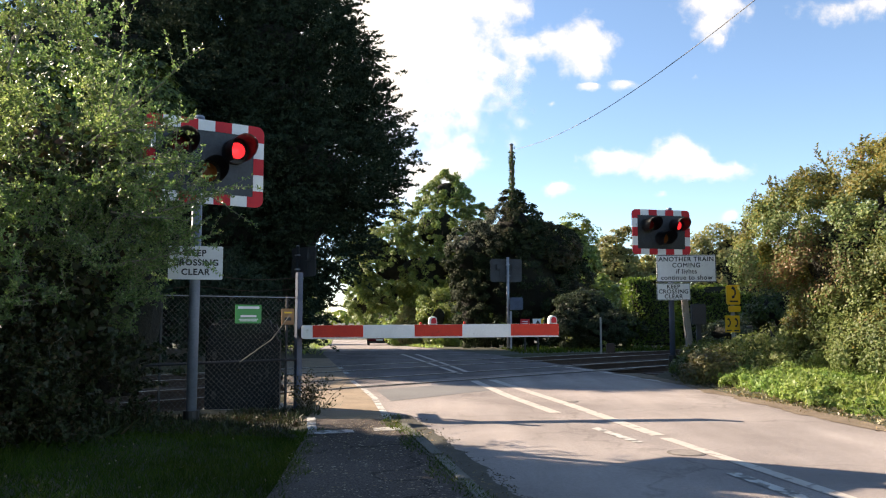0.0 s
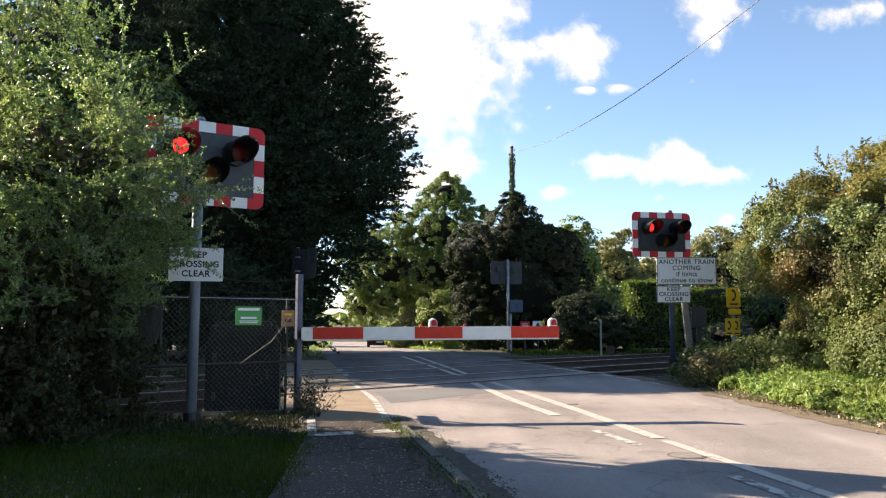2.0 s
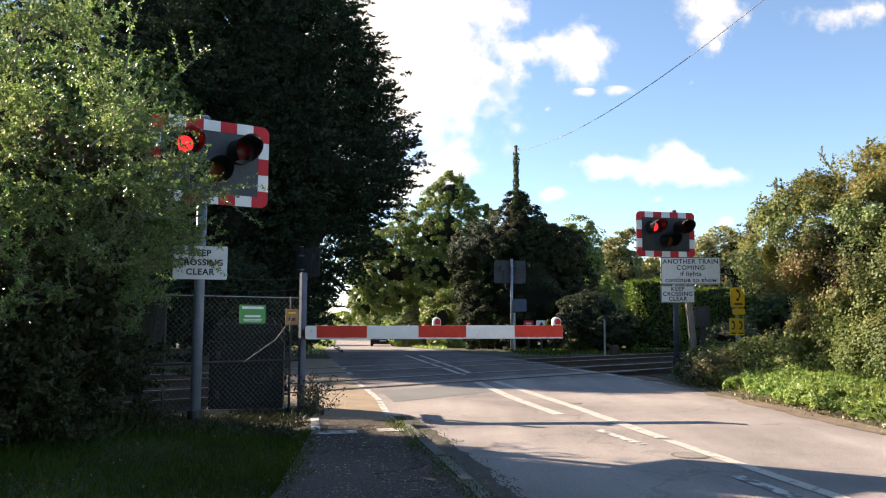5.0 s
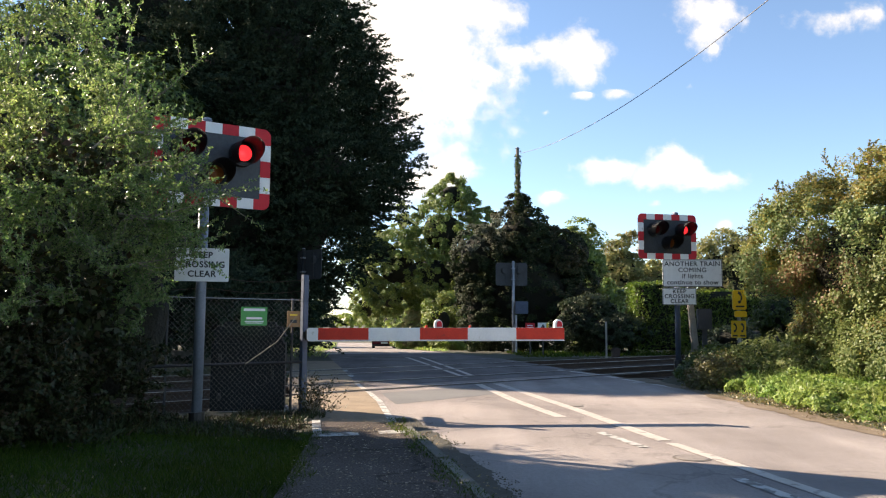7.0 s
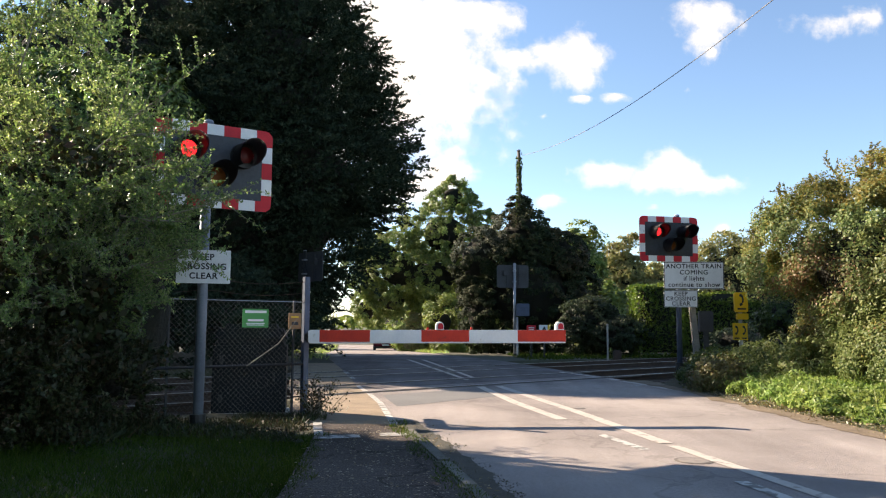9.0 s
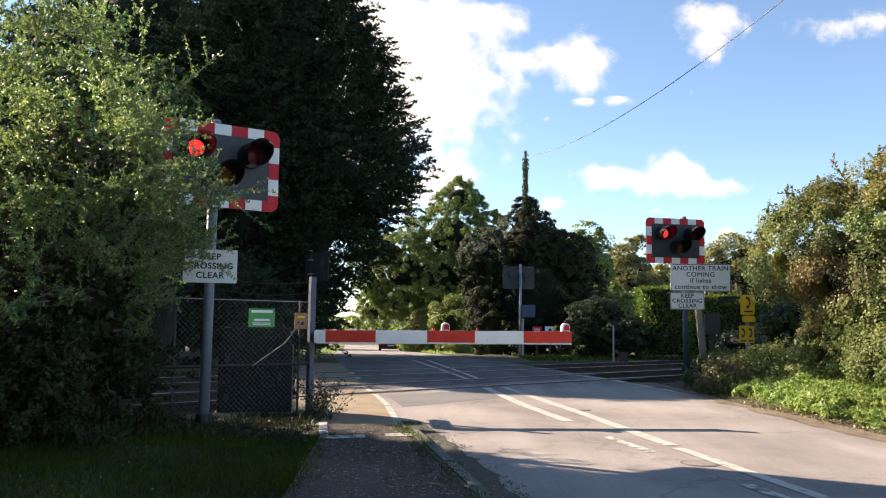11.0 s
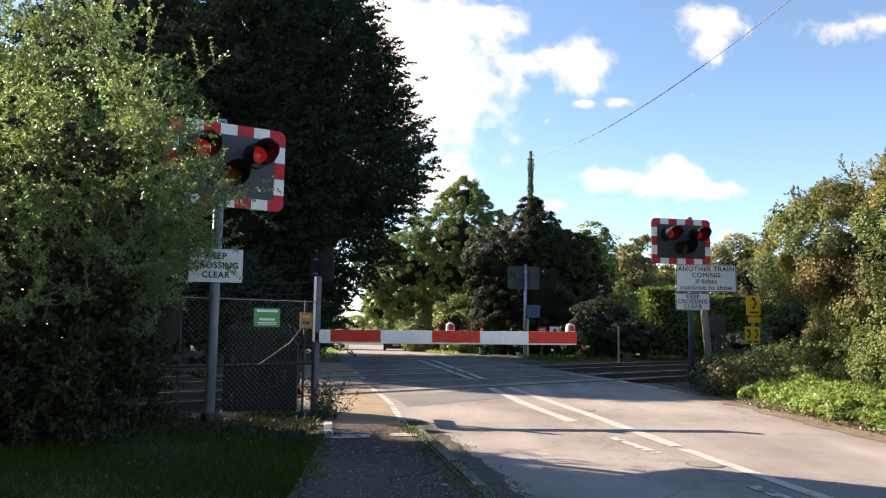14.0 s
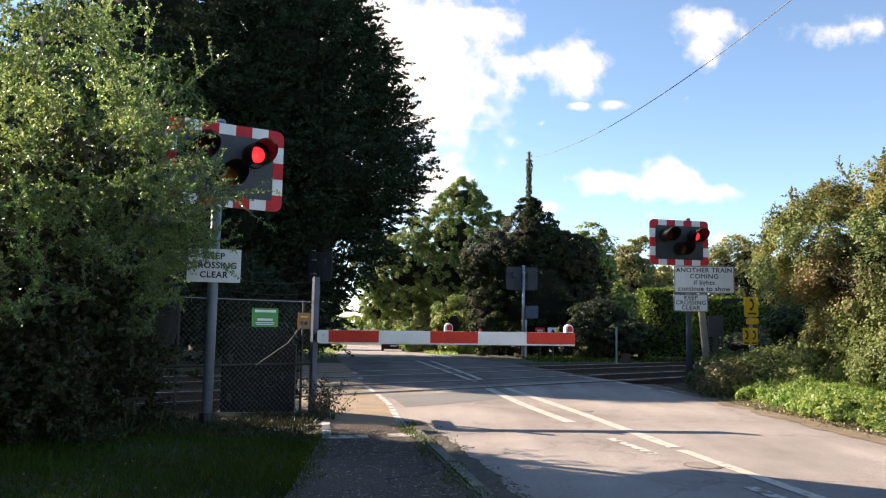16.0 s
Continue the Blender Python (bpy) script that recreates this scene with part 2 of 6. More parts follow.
POST_GREY = surface("grey weathered post", (0.26, 0.245, 0.22), (0.16, 0.15, 0.135), rough=0.9, scale=5, fine=50, bump=0.4)
CABLE = surface("grey cable sheath", (0.2, 0.2, 0.21), rough=0.6, bump=0)
CAR_RED = surface("dark red car paint", (0.16, 0.02, 0.025), (0.12, 0.018, 0.02), rough=0.25, bump=0)
CAR_GLASS = surface("dark car glass", (0.02, 0.025, 0.03), rough=0.08, bump=0)
TYRE = surface("tyre rubber", (0.02, 0.02, 0.02), rough=0.9, bump=0.2)
HEADLAMP = surface("headlamp glass", (0.7, 0.72, 0.72), rough=0.15, bump=0)
IRON = surface("cast iron cover", (0.17, 0.145, 0.12), (0.10, 0.085, 0.07), rough=0.8, metal=0.15, scale=10, fine=60, bump=0.5)
LID = surface("worn iron lid", (0.27, 0.235, 0.205), (0.18, 0.155, 0.135), rough=0.85, metal=0.1, scale=12, fine=70, bump=0.4)
BUSH_LEAF = leafy("small glossy hedge leaves", [(0.068, 0.137, 0.038), (0.105, 0.189, 0.054), (0.152, 0.239, 0.073), (0.282, 0.355, 0.145)], gloss=0.6, clear=0.5, rough=0.36)
# colour lowered to stand in for shade low down and inside the hedge
DARKENED_LEAF = leafy("leaves darkened for shade", [(0.018, 0.027, 0.010), (0.028, 0.041, 0.014), (0.044, 0.054, 0.02), (0.06, 0.036, 0.018)], gloss=0.25, clear=0.15)
CONIFER_LEAF = leafy("dark cypress foliage", [(0.018, 0.031, 0.019), (0.032, 0.050, 0.030), (0.050, 0.068, 0.042)], gloss=0.05, clear=0.06, rough=0.85)
OAK_LEAF = leafy("mid green tree leaves", [(0.089, 0.144, 0.032), (0.138, 0.193, 0.046), (0.217, 0.258, 0.067)], clear=0.28)
CLIPPED_LEAF = leafy("fresh clipped hedge leaves", [(0.06, 0.11, 0.018), (0.09, 0.15, 0.024), (0.13, 0.18, 0.03)], clear=0.3)
IVY_LEAF = leafy("dark ivy leaves", [(0.014, 0.024, 0.011), (0.025, 0.038, 0.015), (0.051, 0.056, 0.026)], gloss=0.12, clear=0.1, rough=0.7)
THICKET_LEAF = leafy("green thicket leaves", [(0.075, 0.116, 0.037), (0.112, 0.154, 0.048), (0.158, 0.195, 0.066), (0.232, 0.26, 0.112)], clear=0.26, gloss=0.2)
THICKET_YELLOW = leafy("yellowing thicket leaves", [(0.093, 0.122, 0.034), (0.151, 0.168, 0.043), (0.227, 0.215, 0.059), (0.303, 0.244, 0.059), (0.127, 0.134, 0.043)], clear=0.28, gloss=0.2)
THICKET_RUST = leafy("rusty thicket leaves", [(0.169, 0.098, 0.044), (0.222, 0.142, 0.067), (0.124, 0.124, 0.044), (0.106, 0.142, 0.044)], clear=0.26, gloss=0.2)
CLEMATIS = leafy("pale feathery climber", [(0.085, 0.102, 0.064), (0.153, 0.162, 0.112), (0.23, 0.23, 0.176)], gloss=0.15, clear=0.3)
CLIMBER_BROWN = leafy("browning climber leaves", [(0.042, 0.038, 0.017), (0.077, 0.056, 0.028), (0.07, 0.075, 0.032)], gloss=0.15, clear=0.2)
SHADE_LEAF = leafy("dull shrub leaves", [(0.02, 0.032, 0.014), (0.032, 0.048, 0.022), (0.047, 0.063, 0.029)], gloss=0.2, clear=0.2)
HEDGE_LEAF = leafy("clipped hedge leaves", [(0.03, 0.06, 0.012), (0.05, 0.085, 0.016), (0.07, 0.11, 0.02)], clear=0.25)
POPLAR_LEAF = leafy("yellowing leaves", [(0.15, 0.17, 0.06), (0.23, 0.235, 0.09), (0.31, 0.26, 0.11)], clear=0.45)
NETTLE_LEAF = leafy("bright verge weeds", [(0.12, 0.20, 0.045), (0.20, 0.29, 0.07), (0.33, 0.39, 0.13)], clear=0.4)
GRASS_LEAF = leafy("grass", [(0.026, 0.050, 0.008), (0.044, 0.080, 0.011), (0.085, 0.105, 0.022)], gloss=0.06, clear=0.3, rough=0.85)
FALLEN_LEAF = leafy("fallen leaves", [(0.30, 0.24, 0.14), (0.22, 0.15, 0.07), (0.36, 0.32, 0.22)], clear=0.1)
GUTTER = surface("dirty gutter", (0.085, 0.076, 0.056), (0.048, 0.043, 0.03), rough=0.95, scale=5, fine=60, bump=0.8, depth=0.012)
DRY_DARK = leafy("dull dry leaves", [(0.05, 0.045, 0.02), (0.085, 0.07, 0.032), (0.04, 0.055, 0.02)], gloss=0.15, clear=0.25)
DRY_LEAF = leafy("dry weeds", [(0.10, 0.10, 0.04), (0.16, 0.14, 0.055), (0.07, 0.09, 0.03)], clear=0.3)
LIT_RED = glow("lit red lamp", (1.0, 0.025, 0.035), 0.8)
HALF_RED = glow("fading red lamp", (1.0, 0.03, 0.03), 0.055)
DIM_RED = surface("unlit red lamp", (0.13, 0.006, 0.006), (0.09, 0.005, 0.005), rough=0.4, shine=0.25, bump=0)
DIM_AMBER = surface("unlit amber lamp", (0.28, 0.09, 0.02), (0.20, 0.065, 0.016), rough=0.45, shine=0.2, bump=0)
CLOUD = cloudy("glowing cloud")


# ---- mesh helpers ----
def thing(name, m=None, label="", category="", group="", kind=""):
    ob = new(name)
    ob.empty_display_size = 0.1
    ob.matrix_basis = m if m is not None else Matrix()
    return tagged(ob, label, category, group, kind)


def part(name, bm, material, parent=None, label="", m=None, smooth=False):
    """One mesh object out of a bmesh (or ready mesh data), under a thing or a part."""
    if isinstance(bm, bpy.types.Mesh):
        me = bm
    else:
        me = bpy.data.meshes.new(name)
        bm.normal_update()
        bm.to_mesh(me)
        bm.free()
    if not me.materials:
        me.materials.append(material)
    if smooth:
        me.polygons.foreach_set("use_smooth", [True] * len(me.polygons))
    ob = new(name, me)
    if parent is not None:
        ob.parent = parent
    if m is not None:
        ob.matrix_basis = m
    if label:
        ob["label"] = label
    return ob


def box(size, at=(0, 0, 0), bevel=0.0, turn=None, bm=None, taper=1.0):
    """A bevelled box, optionally narrowed to its top, added to bm."""
    b = bmesh.new()
    bmesh.ops.create_cube(b, size=1)
    for v in b.verts:
        k = taper if v.co.z > 0 else 1.0
        v.co = Vector((v.co.x * size[0] * k, v.co.y * size[1] * k, v.co.z * size[2]))
    if bevel:
        bmesh.ops.bevel(b, geom=b.edges[:], offset=bevel, segments=2, affect="EDGES", clamp_overlap=True)
    bmesh.ops.transform(b, matrix=Matrix.Translation(at) @ (turn or Matrix()), verts=b.verts)
    if bm is None:
        return b
    tmp = bpy.data.meshes.new("tmp")
    b.to_mesh(tmp)
    b.free()
    bm.from_mesh(tmp)
    bpy.data.meshes.remove(tmp)
    return bm


def tube(points, radii, sides=8, bm=None, caps=True):
    """A tapered round tube through the points."""
    bm = bm if bm is not None else bmesh.new()
    pts = [Vector(p) for p in points]
    if not isinstance(radii, (list, tuple)):
        radii = [radii] * len(pts)
    rings = []
    for i, p in enumerate(pts):
        d = (pts[min(i + 1, len(pts) - 1)] - pts[max(i - 1, 0)]).normalized()
        a = d.cross(Vector((0, 0, 1)) if abs(d.z) < 0.9 else Vector((1, 0, 0))).normalized()
        b = d.cross(a)
        rings.append([bm.verts.new(p + (a * math.cos(2 * math.pi * k / sides) + b * math.sin(2 * math.pi * k / sides)) * radii[i]) for k in range(sides)])
    for r, s in zip(rings, rings[1:]):
        for k in range(sides):
            bm.faces.new((r[k], r[(k + 1) % sides], s[(k + 1) % sides], s[k]))
    if caps:
        bm.faces.new(rings[0][::-1])
        bm.faces.new(rings[-1])
    bmesh.ops.recalc_face_normals(bm, faces=bm.faces[:])
    return bm


def plate(w, h, thick, corner=0.0, at=(0, 0, 0), steps=5):
    """An upright plate that faces -y, with rounded corners."""
    bm = bmesh.new()
    outline = []
    c = max(corner, 0.0005)
    for cx, cz, a0 in ((w / 2 - c, h / 2 - c, 0), (-w / 2 + c, h / 2 - c, 90), (-w / 2 + c, -h / 2 + c, 180), (w / 2 - c, -h / 2 + c, 270)):
        for k in range(steps):
            a = radians(a0 + 90 * k / (steps - 1))
            outline.append((cx + c * math.cos(a), cz + c * math.sin(a)))
    front = [bm.verts.new((at[0] + x, at[1] - thick / 2, at[2] + z)) for x, z in outline]
    back = [bm.verts.new((at[0] + x, at[1] + thick / 2, at[2] + z)) for x, z in outline]
    bm.faces.new(front[::-1])
    bm.faces.new(back)
    for i in range(len(outline)):
        j = (i + 1) % len(outline)
        bm.faces.new((front[i], front[j], back[j], back[i]))
    bmesh.ops.recalc_face_normals(bm, faces=bm.faces[:])
    return bm


def quads(name, verts):
    """A mesh of loose four-cornered leaves from an array n x 4 x 3."""
    n = len(verts)
    me = bpy.data.meshes.new(name)
    me.vertices.add(n * 4)
    me.vertices.foreach_set("co", np.ascontiguousarray(verts, dtype=np.float32).ravel())
    me.loops.add(n * 4)
    me.loops.foreach_set("vertex_index", np.arange(n * 4, dtype=np.int32))
    me.polygons.add(n)
    me.polygons.foreach_set("loop_start", np.arange(0, n * 4, 4, dtype=np.int32))
    me.update(calc_edges=True)
    return me


def unit(a):
    return a / np.maximum(np.linalg.norm(a, axis=-1, keepdims=True), 1e-9)


def leaves(name, at, out, length, width, rng, along=0.6, fold=0.18, droop=0.0):
    """A leaf at each place, that points partly outwards; folded a little along its middle."""
    n = len(at)
    d = unit(rng.normal(size=(n, 3)) + out * along * 2 + np.array([0, 0, -droop * 2]))
    s = unit(np.cross(d, rng.normal(size=(n, 3))))
    u = np.cross(s, d)
    k = rng.uniform(0.6, 1.35, (n, 1))
    ln, wd = length * k / 2, width * k / 2
    v = np.stack([at - d * ln, at + s * wd + u * wd * fold * 2 - d * ln * 0.1, at + d * ln, at - s * wd + u * wd * fold * 2 - d * ln * 0.1], 1)
    return quads(name, v)


def ripple(p, f):
    """A cheap smooth noise for arrays of points, about -1 to 1."""
    x, y, z = p[:, 0] * f, p[:, 1] * f, p[:, 2] * f
    return (np.sin(x * 1.3 + 1.7 * np.sin(y * 0.9 + z * 0.6)) + np.sin(y * 1.7 + 1.3 * np.sin(z * 1.1 + 2.1)) + np.sin(z * 1.9 + 1.5 * np.sin(x * 1.2 + 4.2))) / 3


def crown(blobs, clumps, per, spread, rng, shell=(0.72, 1.05), rough=0.16, f=1.6, floor=-9.0, squash=1.0, twig=0.0):
    """Places and outward ways of leaves, in clumps near the outside of a union of ellipsoids."""
    b = np.array(blobs, dtype=float)
    w = (b[:, 3] * b[:, 4] + b[:, 4] * b[:, 5] + b[:, 3] * b[:, 5])
    pick = rng.choice(len(b), clumps * 2, p=w / w.sum())
    d = unit(rng.normal(size=(clumps * 2, 3)))
    k = rng.uniform(shell[0], shell[1], (clumps * 2, 1))
    c = b[pick, :3] + d * b[pick, 3:] * k
    c = b[pick, :3] + (c - b[pick, :3]) * (1 + rough * ripple(c, f) + rough * 0.6 * ripple(c + 7, f * 2.7))[:, None]
    inside = np.zeros(len(c))
    for i in range(len(b)):
        r = np.linalg.norm((c - b[i, :3]) / b[i, 3:], axis=1)
        inside += (r < 0.7) & (pick != i)
    keep = (inside == 0) & (c[:, 2] > floor)
    c, d = c[keep][:clumps], d[keep][:clumps]
    if twig:                                      # leaves in rows along short twigs
        w = unit(rng.normal(size=(len(c), 3)) * np.array([1, 1, 0.45]) + d * 0.8)
        u = rng.uniform(-0.5, 0.5, (len(c) * per, 1))
        at = np.repeat(c, per, 0) + np.repeat(w, per, 0) * u * twig + rng.normal(size=(len(c) * per, 3)) * spread
        at[:, 2] -= (u[:, 0] * twig) ** 2 * 0.5
        return at, np.repeat(w, per, 0)
    at = np.repeat(c, per, 0) + rng.normal(size=(len(c) * per, 3)) * spread * np.array([1, 1, squash])
    return at, np.repeat(d, per, 0)


def fronds(blobs, n, per, length, rng, shell=(0.72, 1.0), rough=0.17, f=1.0, floor=-9.0):
    """Places and ways of needle sprays in pointed, slightly rising fronds on a union of ellipsoids."""
    c, d = crown(blobs, n, 1, 0.0, rng, shell, rough, f, floor)
    n = len(c)
    w = unit(d * np.array([1, 1, 0.6]) + np.array([0, 0, 0.28]) + rng.normal(size=(n, 3)) * 0.30)
    ln = length * rng.uniform(0.55, 1.25, (n, 1))
    u = np.sqrt(rng.random((n * per, 1)))
    w2, l2 = np.repeat(w, per, 0), np.repeat(ln, per, 0)
    side = rng.normal(size=(n * per, 3)) * np.array([1, 1, 0.45])
    at = np.repeat(c, per, 0) + w2 * u * l2 + side * (1.02 - u) * l2 * 0.24
    at[:, 2] -= (u[:, 0] * l2[:, 0]) ** 2 * 0.12
    return at, unit(w2 + side * 0.35)


def lobed(blobs, lobes, per, size, rng, shell=(0.76, 0.98), rough=0.14, f=1.4, floor=-9.0, flat=0.75, bare=-0.15):
    """Places and facings of leaves that cover many small rounded sprays on the outside of a union of ellipsoids."""
    c, d = crown(blobs, lobes, 1, 0.0, rng, shell, rough, f, floor)
    n = len(c)
    r = np.repeat(size * rng.uniform(0.5, 1.4, (n, 1)), per, 0)
    face = unit(np.repeat(d, per, 0) + np.array([0, 0, 0.55]))
    e = unit(rng.normal(size=(n * per, 3)))
    dot = (e * face).sum(1, keepdims=True)
    e = np.where(dot < bare, e - 2 * dot * face, e)
    at = np.repeat(c, per, 0) + e * r * np.array([1, 1, flat]) * rng.uniform(0.62, 1.12, (n * per, 1))
    at += rng.normal(size=at.shape) * size * 0.06
    ok = at[:, 2] > floor
    return at[ok], unit(e * 0.7 + face * 0.4 + np.array([0, 0, 0.3]))[ok]


def plates(name, at, nrm, length, width, rng, jitter=0.42, fold=0.16):
    """A leaf at each place that turns its face along nrm, more or less."""
    n = len(at)
    u = unit(nrm + rng.normal(size=(n, 3)) * jitter)
    d = unit(np.cross(u, rng.normal(size=(n, 3))))
    w = np.cross(u, d)
    k = rng.uniform(0.6, 1.35, (n, 1))
    ln, wd = length * k / 2, width * k / 2
    return quads(name, np.stack([at - d * ln, at + w * wd - u * wd * fold * 2, at + d * ln, at - w * wd - u * wd * fold * 2], 1))


def shoots(start, way, length, rng, gap=0.012, segs=4, bend=0.14, rise=0.05):
    """Leafy shoots, all at once: the bends of each, and places and ways of leaves set along them in turn."""
    n = len(start)
    pts, d = [start], unit(way)
    for k in range(segs):
        d = unit(d + rng.normal(size=(n, 3)) * bend + np.array([0, 0, rise]))
        pts.append(pts[-1] + d * length[:, None] / segs)
    pts = np.stack(pts, 1)
    count = np.maximum(3, (length / gap).astype(int))
    who = np.repeat(np.arange(n), count)
    u = rng.uniform(0.06, 1.0, len(who)) * segs
    i = np.minimum(u.astype(int), segs - 1)
    a, b = pts[who, i], pts[who, i + 1]
    along = unit(b - a)
    side = rng.normal(size=(len(who), 3))
    side = unit(side - along * (side * along).sum(1, keepdims=True))
    at = a + (b - a) * (u - i)[:, None] + side * 0.012
    return pts, at, unit(along * 0.6 + side * 0.8)


def twig_mesh(name, pts, r):
    """Thin three-sided twigs through the bends of each shoot."""
    a, b = pts[:, :-1].reshape(-1, 3), pts[:, 1:].reshape(-1, 3)
    segs = pts.shape[1] - 1
    k = np.tile(1 - 0.8 * np.arange(segs + 1) / segs, (len(pts), 1))
    ra, rb = (r * k[:, :-1]).reshape(-1, 1), (r * k[:, 1:]).reshape(-1, 1)
    d = unit(b - a)
    s = unit(np.cross(d, np.array([0.31, 0.42, 0.85])))
    w = np.cross(d, s)
    ring = [s, -0.5 * s + 0.87 * w, -0.5 * s - 0.87 * w]
    v = [np.stack([a + ring[q] * ra, a + ring[(q + 1) % 3] * ra, b + ring[(q + 1) % 3] * rb, b + ring[q] * rb], 1) for q in range(3)]
    return quads(name, np.concatenate(v))


def limbs(name, base, tips, r, material, parent, rng):
    """Limbs that rise from the trunk's base point and bend out to each tip."""
    for tip in tips:
        b, t = Vector(base), Vector(tip)
        mid = b.lerp(t, 0.5) + Vector((rng.normal() * 0.15, rng.normal() * 0.15, 0.12 * (t - b).length))
        part(name, tube([b, b.lerp(mid, 0.6), mid, mid.lerp(t, 0.6), t], [r, r * 0.8, r * 0.6, r * 0.4, r * 0.12], 7), material, parent, smooth=True)


# ---- ground, road and railway ----
RAIL_TURN = 40.0                                  # the railway's way, degrees from +x
RU = Vector((math.cos(radians(RAIL_TURN)), math.sin(radians(RAIL_TURN)), 0))
RN = Vector((-RU.y, RU.x, 0))
ROAD_Y = np.array([-14, 0, 5, 8, 10, 12.4, 14, 18, 24, 33, 45, 59, 80, 140, 300.0])
ROAD_L = np.array([3.4, 1.2, 0.26, -0.36, -0.80, -1.28, -1.65, -2.42, -3.7, -5.2, -6.9, -8.5, -11.4, -19.5, -42])
ROAD_R = np.array([6.8, 5.2, 4.72, 4.58, 4.42, 4.22, 4.2, 3.1, 1.6, -0.2, -2.0, -3.6, -6.5, -14.6, -37])


def fall(y):
    """The lie of the land along the road: level, then a slow fall beyond the railway."""
    return np.interp(y, [-1e4, 24, 34, 59, 90, 1e4], [0, 0, -0.22, -0.95, -1.35, -1.35])


def land(x, y):
    """Height of the ground sheet."""
    x, y = np.asarray(x, dtype=float), np.asarray(y, dtype=float)
    l, r = np.interp(y, ROAD_Y, ROAD_L), np.interp(y, ROAD_Y, ROAD_R)
    z = fall(y)
    across = x * RN.x + y * RN.y
    rail = (across > 9.3) & (across < 17.0)
    on_road = (x > l - 1.45) & (x < r + 0.1)
    verge = np.clip((x - r - 0.1) / 1.2, 0, 1) * 0.16 * (y < 16) + np.clip((l - 1.5 - x) / 2, 0, 1) * 0.06
    z = z + np.where(rail, 0.0, verge)
    z = np.where(rail & ~on_road, z - 0.30, z)
    return np.where(on_road, z - 0.015, z)


def grid_mesh(name, xs, ys, height):
    gx, gy = np.meshgrid(xs, ys)
    co = np.stack([gx, gy, height(gx, gy)], -1).reshape(-1, 3)
    nx, ny = len(xs), len(ys)
    i = (np.arange(ny - 1)[:, None] * nx + np.arange(nx - 1)[None]).ravel()
    me = bpy.data.meshes.new(name)
    me.from_pydata(co.tolist(), [], np.stack([i, i + 1, i + nx + 1, i + nx], 1).tolist())
    return me


far_side = [60, 90, 140, 220, 400, 800, 1600, 3500]
xs = np.array([-v for v in far_side[::-1]] + list(np.arange(-40, 40.1, 0.5)) + far_side)
ys = np.array([-v for v in far_side[::-1]] + list(np.arange(-40, 62, 0.5)) + [70, 80, 95, 120, 160, 220, 320, 600, 1200, 3500])
ground = tagged(part("ground", grid_mesh("ground", xs, ys, land), EARTH), "rough grassy earth beside the road", "ground", kind="structure")


def ribbon(name, ys, left, right, material, lift, cols=8, label="", crown_rise=0.0):
    co, faces = [], []
    for y, l, r in zip(ys, left, right):
        for k in range(cols + 1):
            u = k / cols
            co.append((l + (r - l) * u, y, float(fall(y)) + (lift(y) if callable(lift) else lift) + crown_rise * (1 - (2 * u - 1) ** 2)))
    for j in range(len(ys) - 1):
        for k in range(cols):
            a = j * (cols + 1) + k
            faces.append((a, a + 1, a + cols + 2, a + cols + 1))
    me = bpy.data.meshes.new(name)
    me.from_pydata(co, [], faces)
    return tagged(part(name, me, material), label, name.split("_")[0], kind="structure")


ry = np.concatenate([np.arange(-14, 30, 0.5), np.arange(30, 140, 3.0), [140, 200, 300]])
road = ribbon("road", ry, np.interp(ry, ROAD_Y, ROAD_L), np.interp(ry, ROAD_Y, ROAD_R), ASPHALT, 0.0, label="worn grey-brown asphalt lane over the level crossing")
py = np.arange(8.6, 22.1, 0.4)
ribbon("pavement_crossing", py, np.interp(py, ROAD_Y, ROAD_L) - 1.25, np.interp(py, ROAD_Y, ROAD_L) - 0.004, PATH_GRIT, 0.002, 4, "brown gritty footway strip across the railway")
fy = np.arange(-10, 8.85, 0.4)
footway = ribbon("pavement_footway", fy, np.interp(fy, [-10, 0, 5, 7.7, 8.5], [-0.9, -1.0, -1.08, -1.32, -1.45]), np.interp(fy, ROAD_Y, ROAD_L) - 0.13, PATH_TAR, lambda y: float(np.interp(y, [8.4, 8.8], [0.055, 0.006])), 4, "old dark tarmac footway strewn with fallen leaves")
ly = np.arange(7.4, 8.41, 0.2)
ribbon("pavement_landing", ly, np.interp(ly, [7.4, 7.6, 8.4], [-1.6, -3.4, -3.6]), np.interp(ly, [-10, 0, 5, 7.7, 8.5], [-0.9, -1.0, -1.08, -1.32, -1.45]) - 0.002, EARTH, 0.02, 4, "dark trodden earth beside the signal post")
gy_ = np.arange(-10, 16, 0.12)
wear = np.random.default_rng(8).uniform(-0.22, 0.10, len(gy_))
wear = sum(np.roll(wear, q) for q in range(4)) / 4
ky = np.arange(-10, 9.2, 0.035)
kw = np.random.default_rng(7).uniform(0.05, 0.42, len(ky))
kw = sum(np.roll(kw, q) for q in range(14)) / 14 + np.convolve(np.random.default_rng(9).normal(size=len(ky)), np.ones(4) / 4, "same") * 0.02
ribbon("pavement_gutter", ky, np.interp(ky, ROAD_Y, ROAD_L) - 0.02, np.interp(ky, ROAD_Y, ROAD_L) + kw, GUTTER, 0.004, 3, "dark dirt and moss in the gutter")
ribbon("pavement_gritty_edge", gy_, np.interp(gy_, ROAD_Y, ROAD_R) - 0.15 + wear, np.interp(gy_, ROAD_Y, ROAD_R) + 0.35, GRIT, 0.006, 4, "brown grit and leaf litter along the road edge")

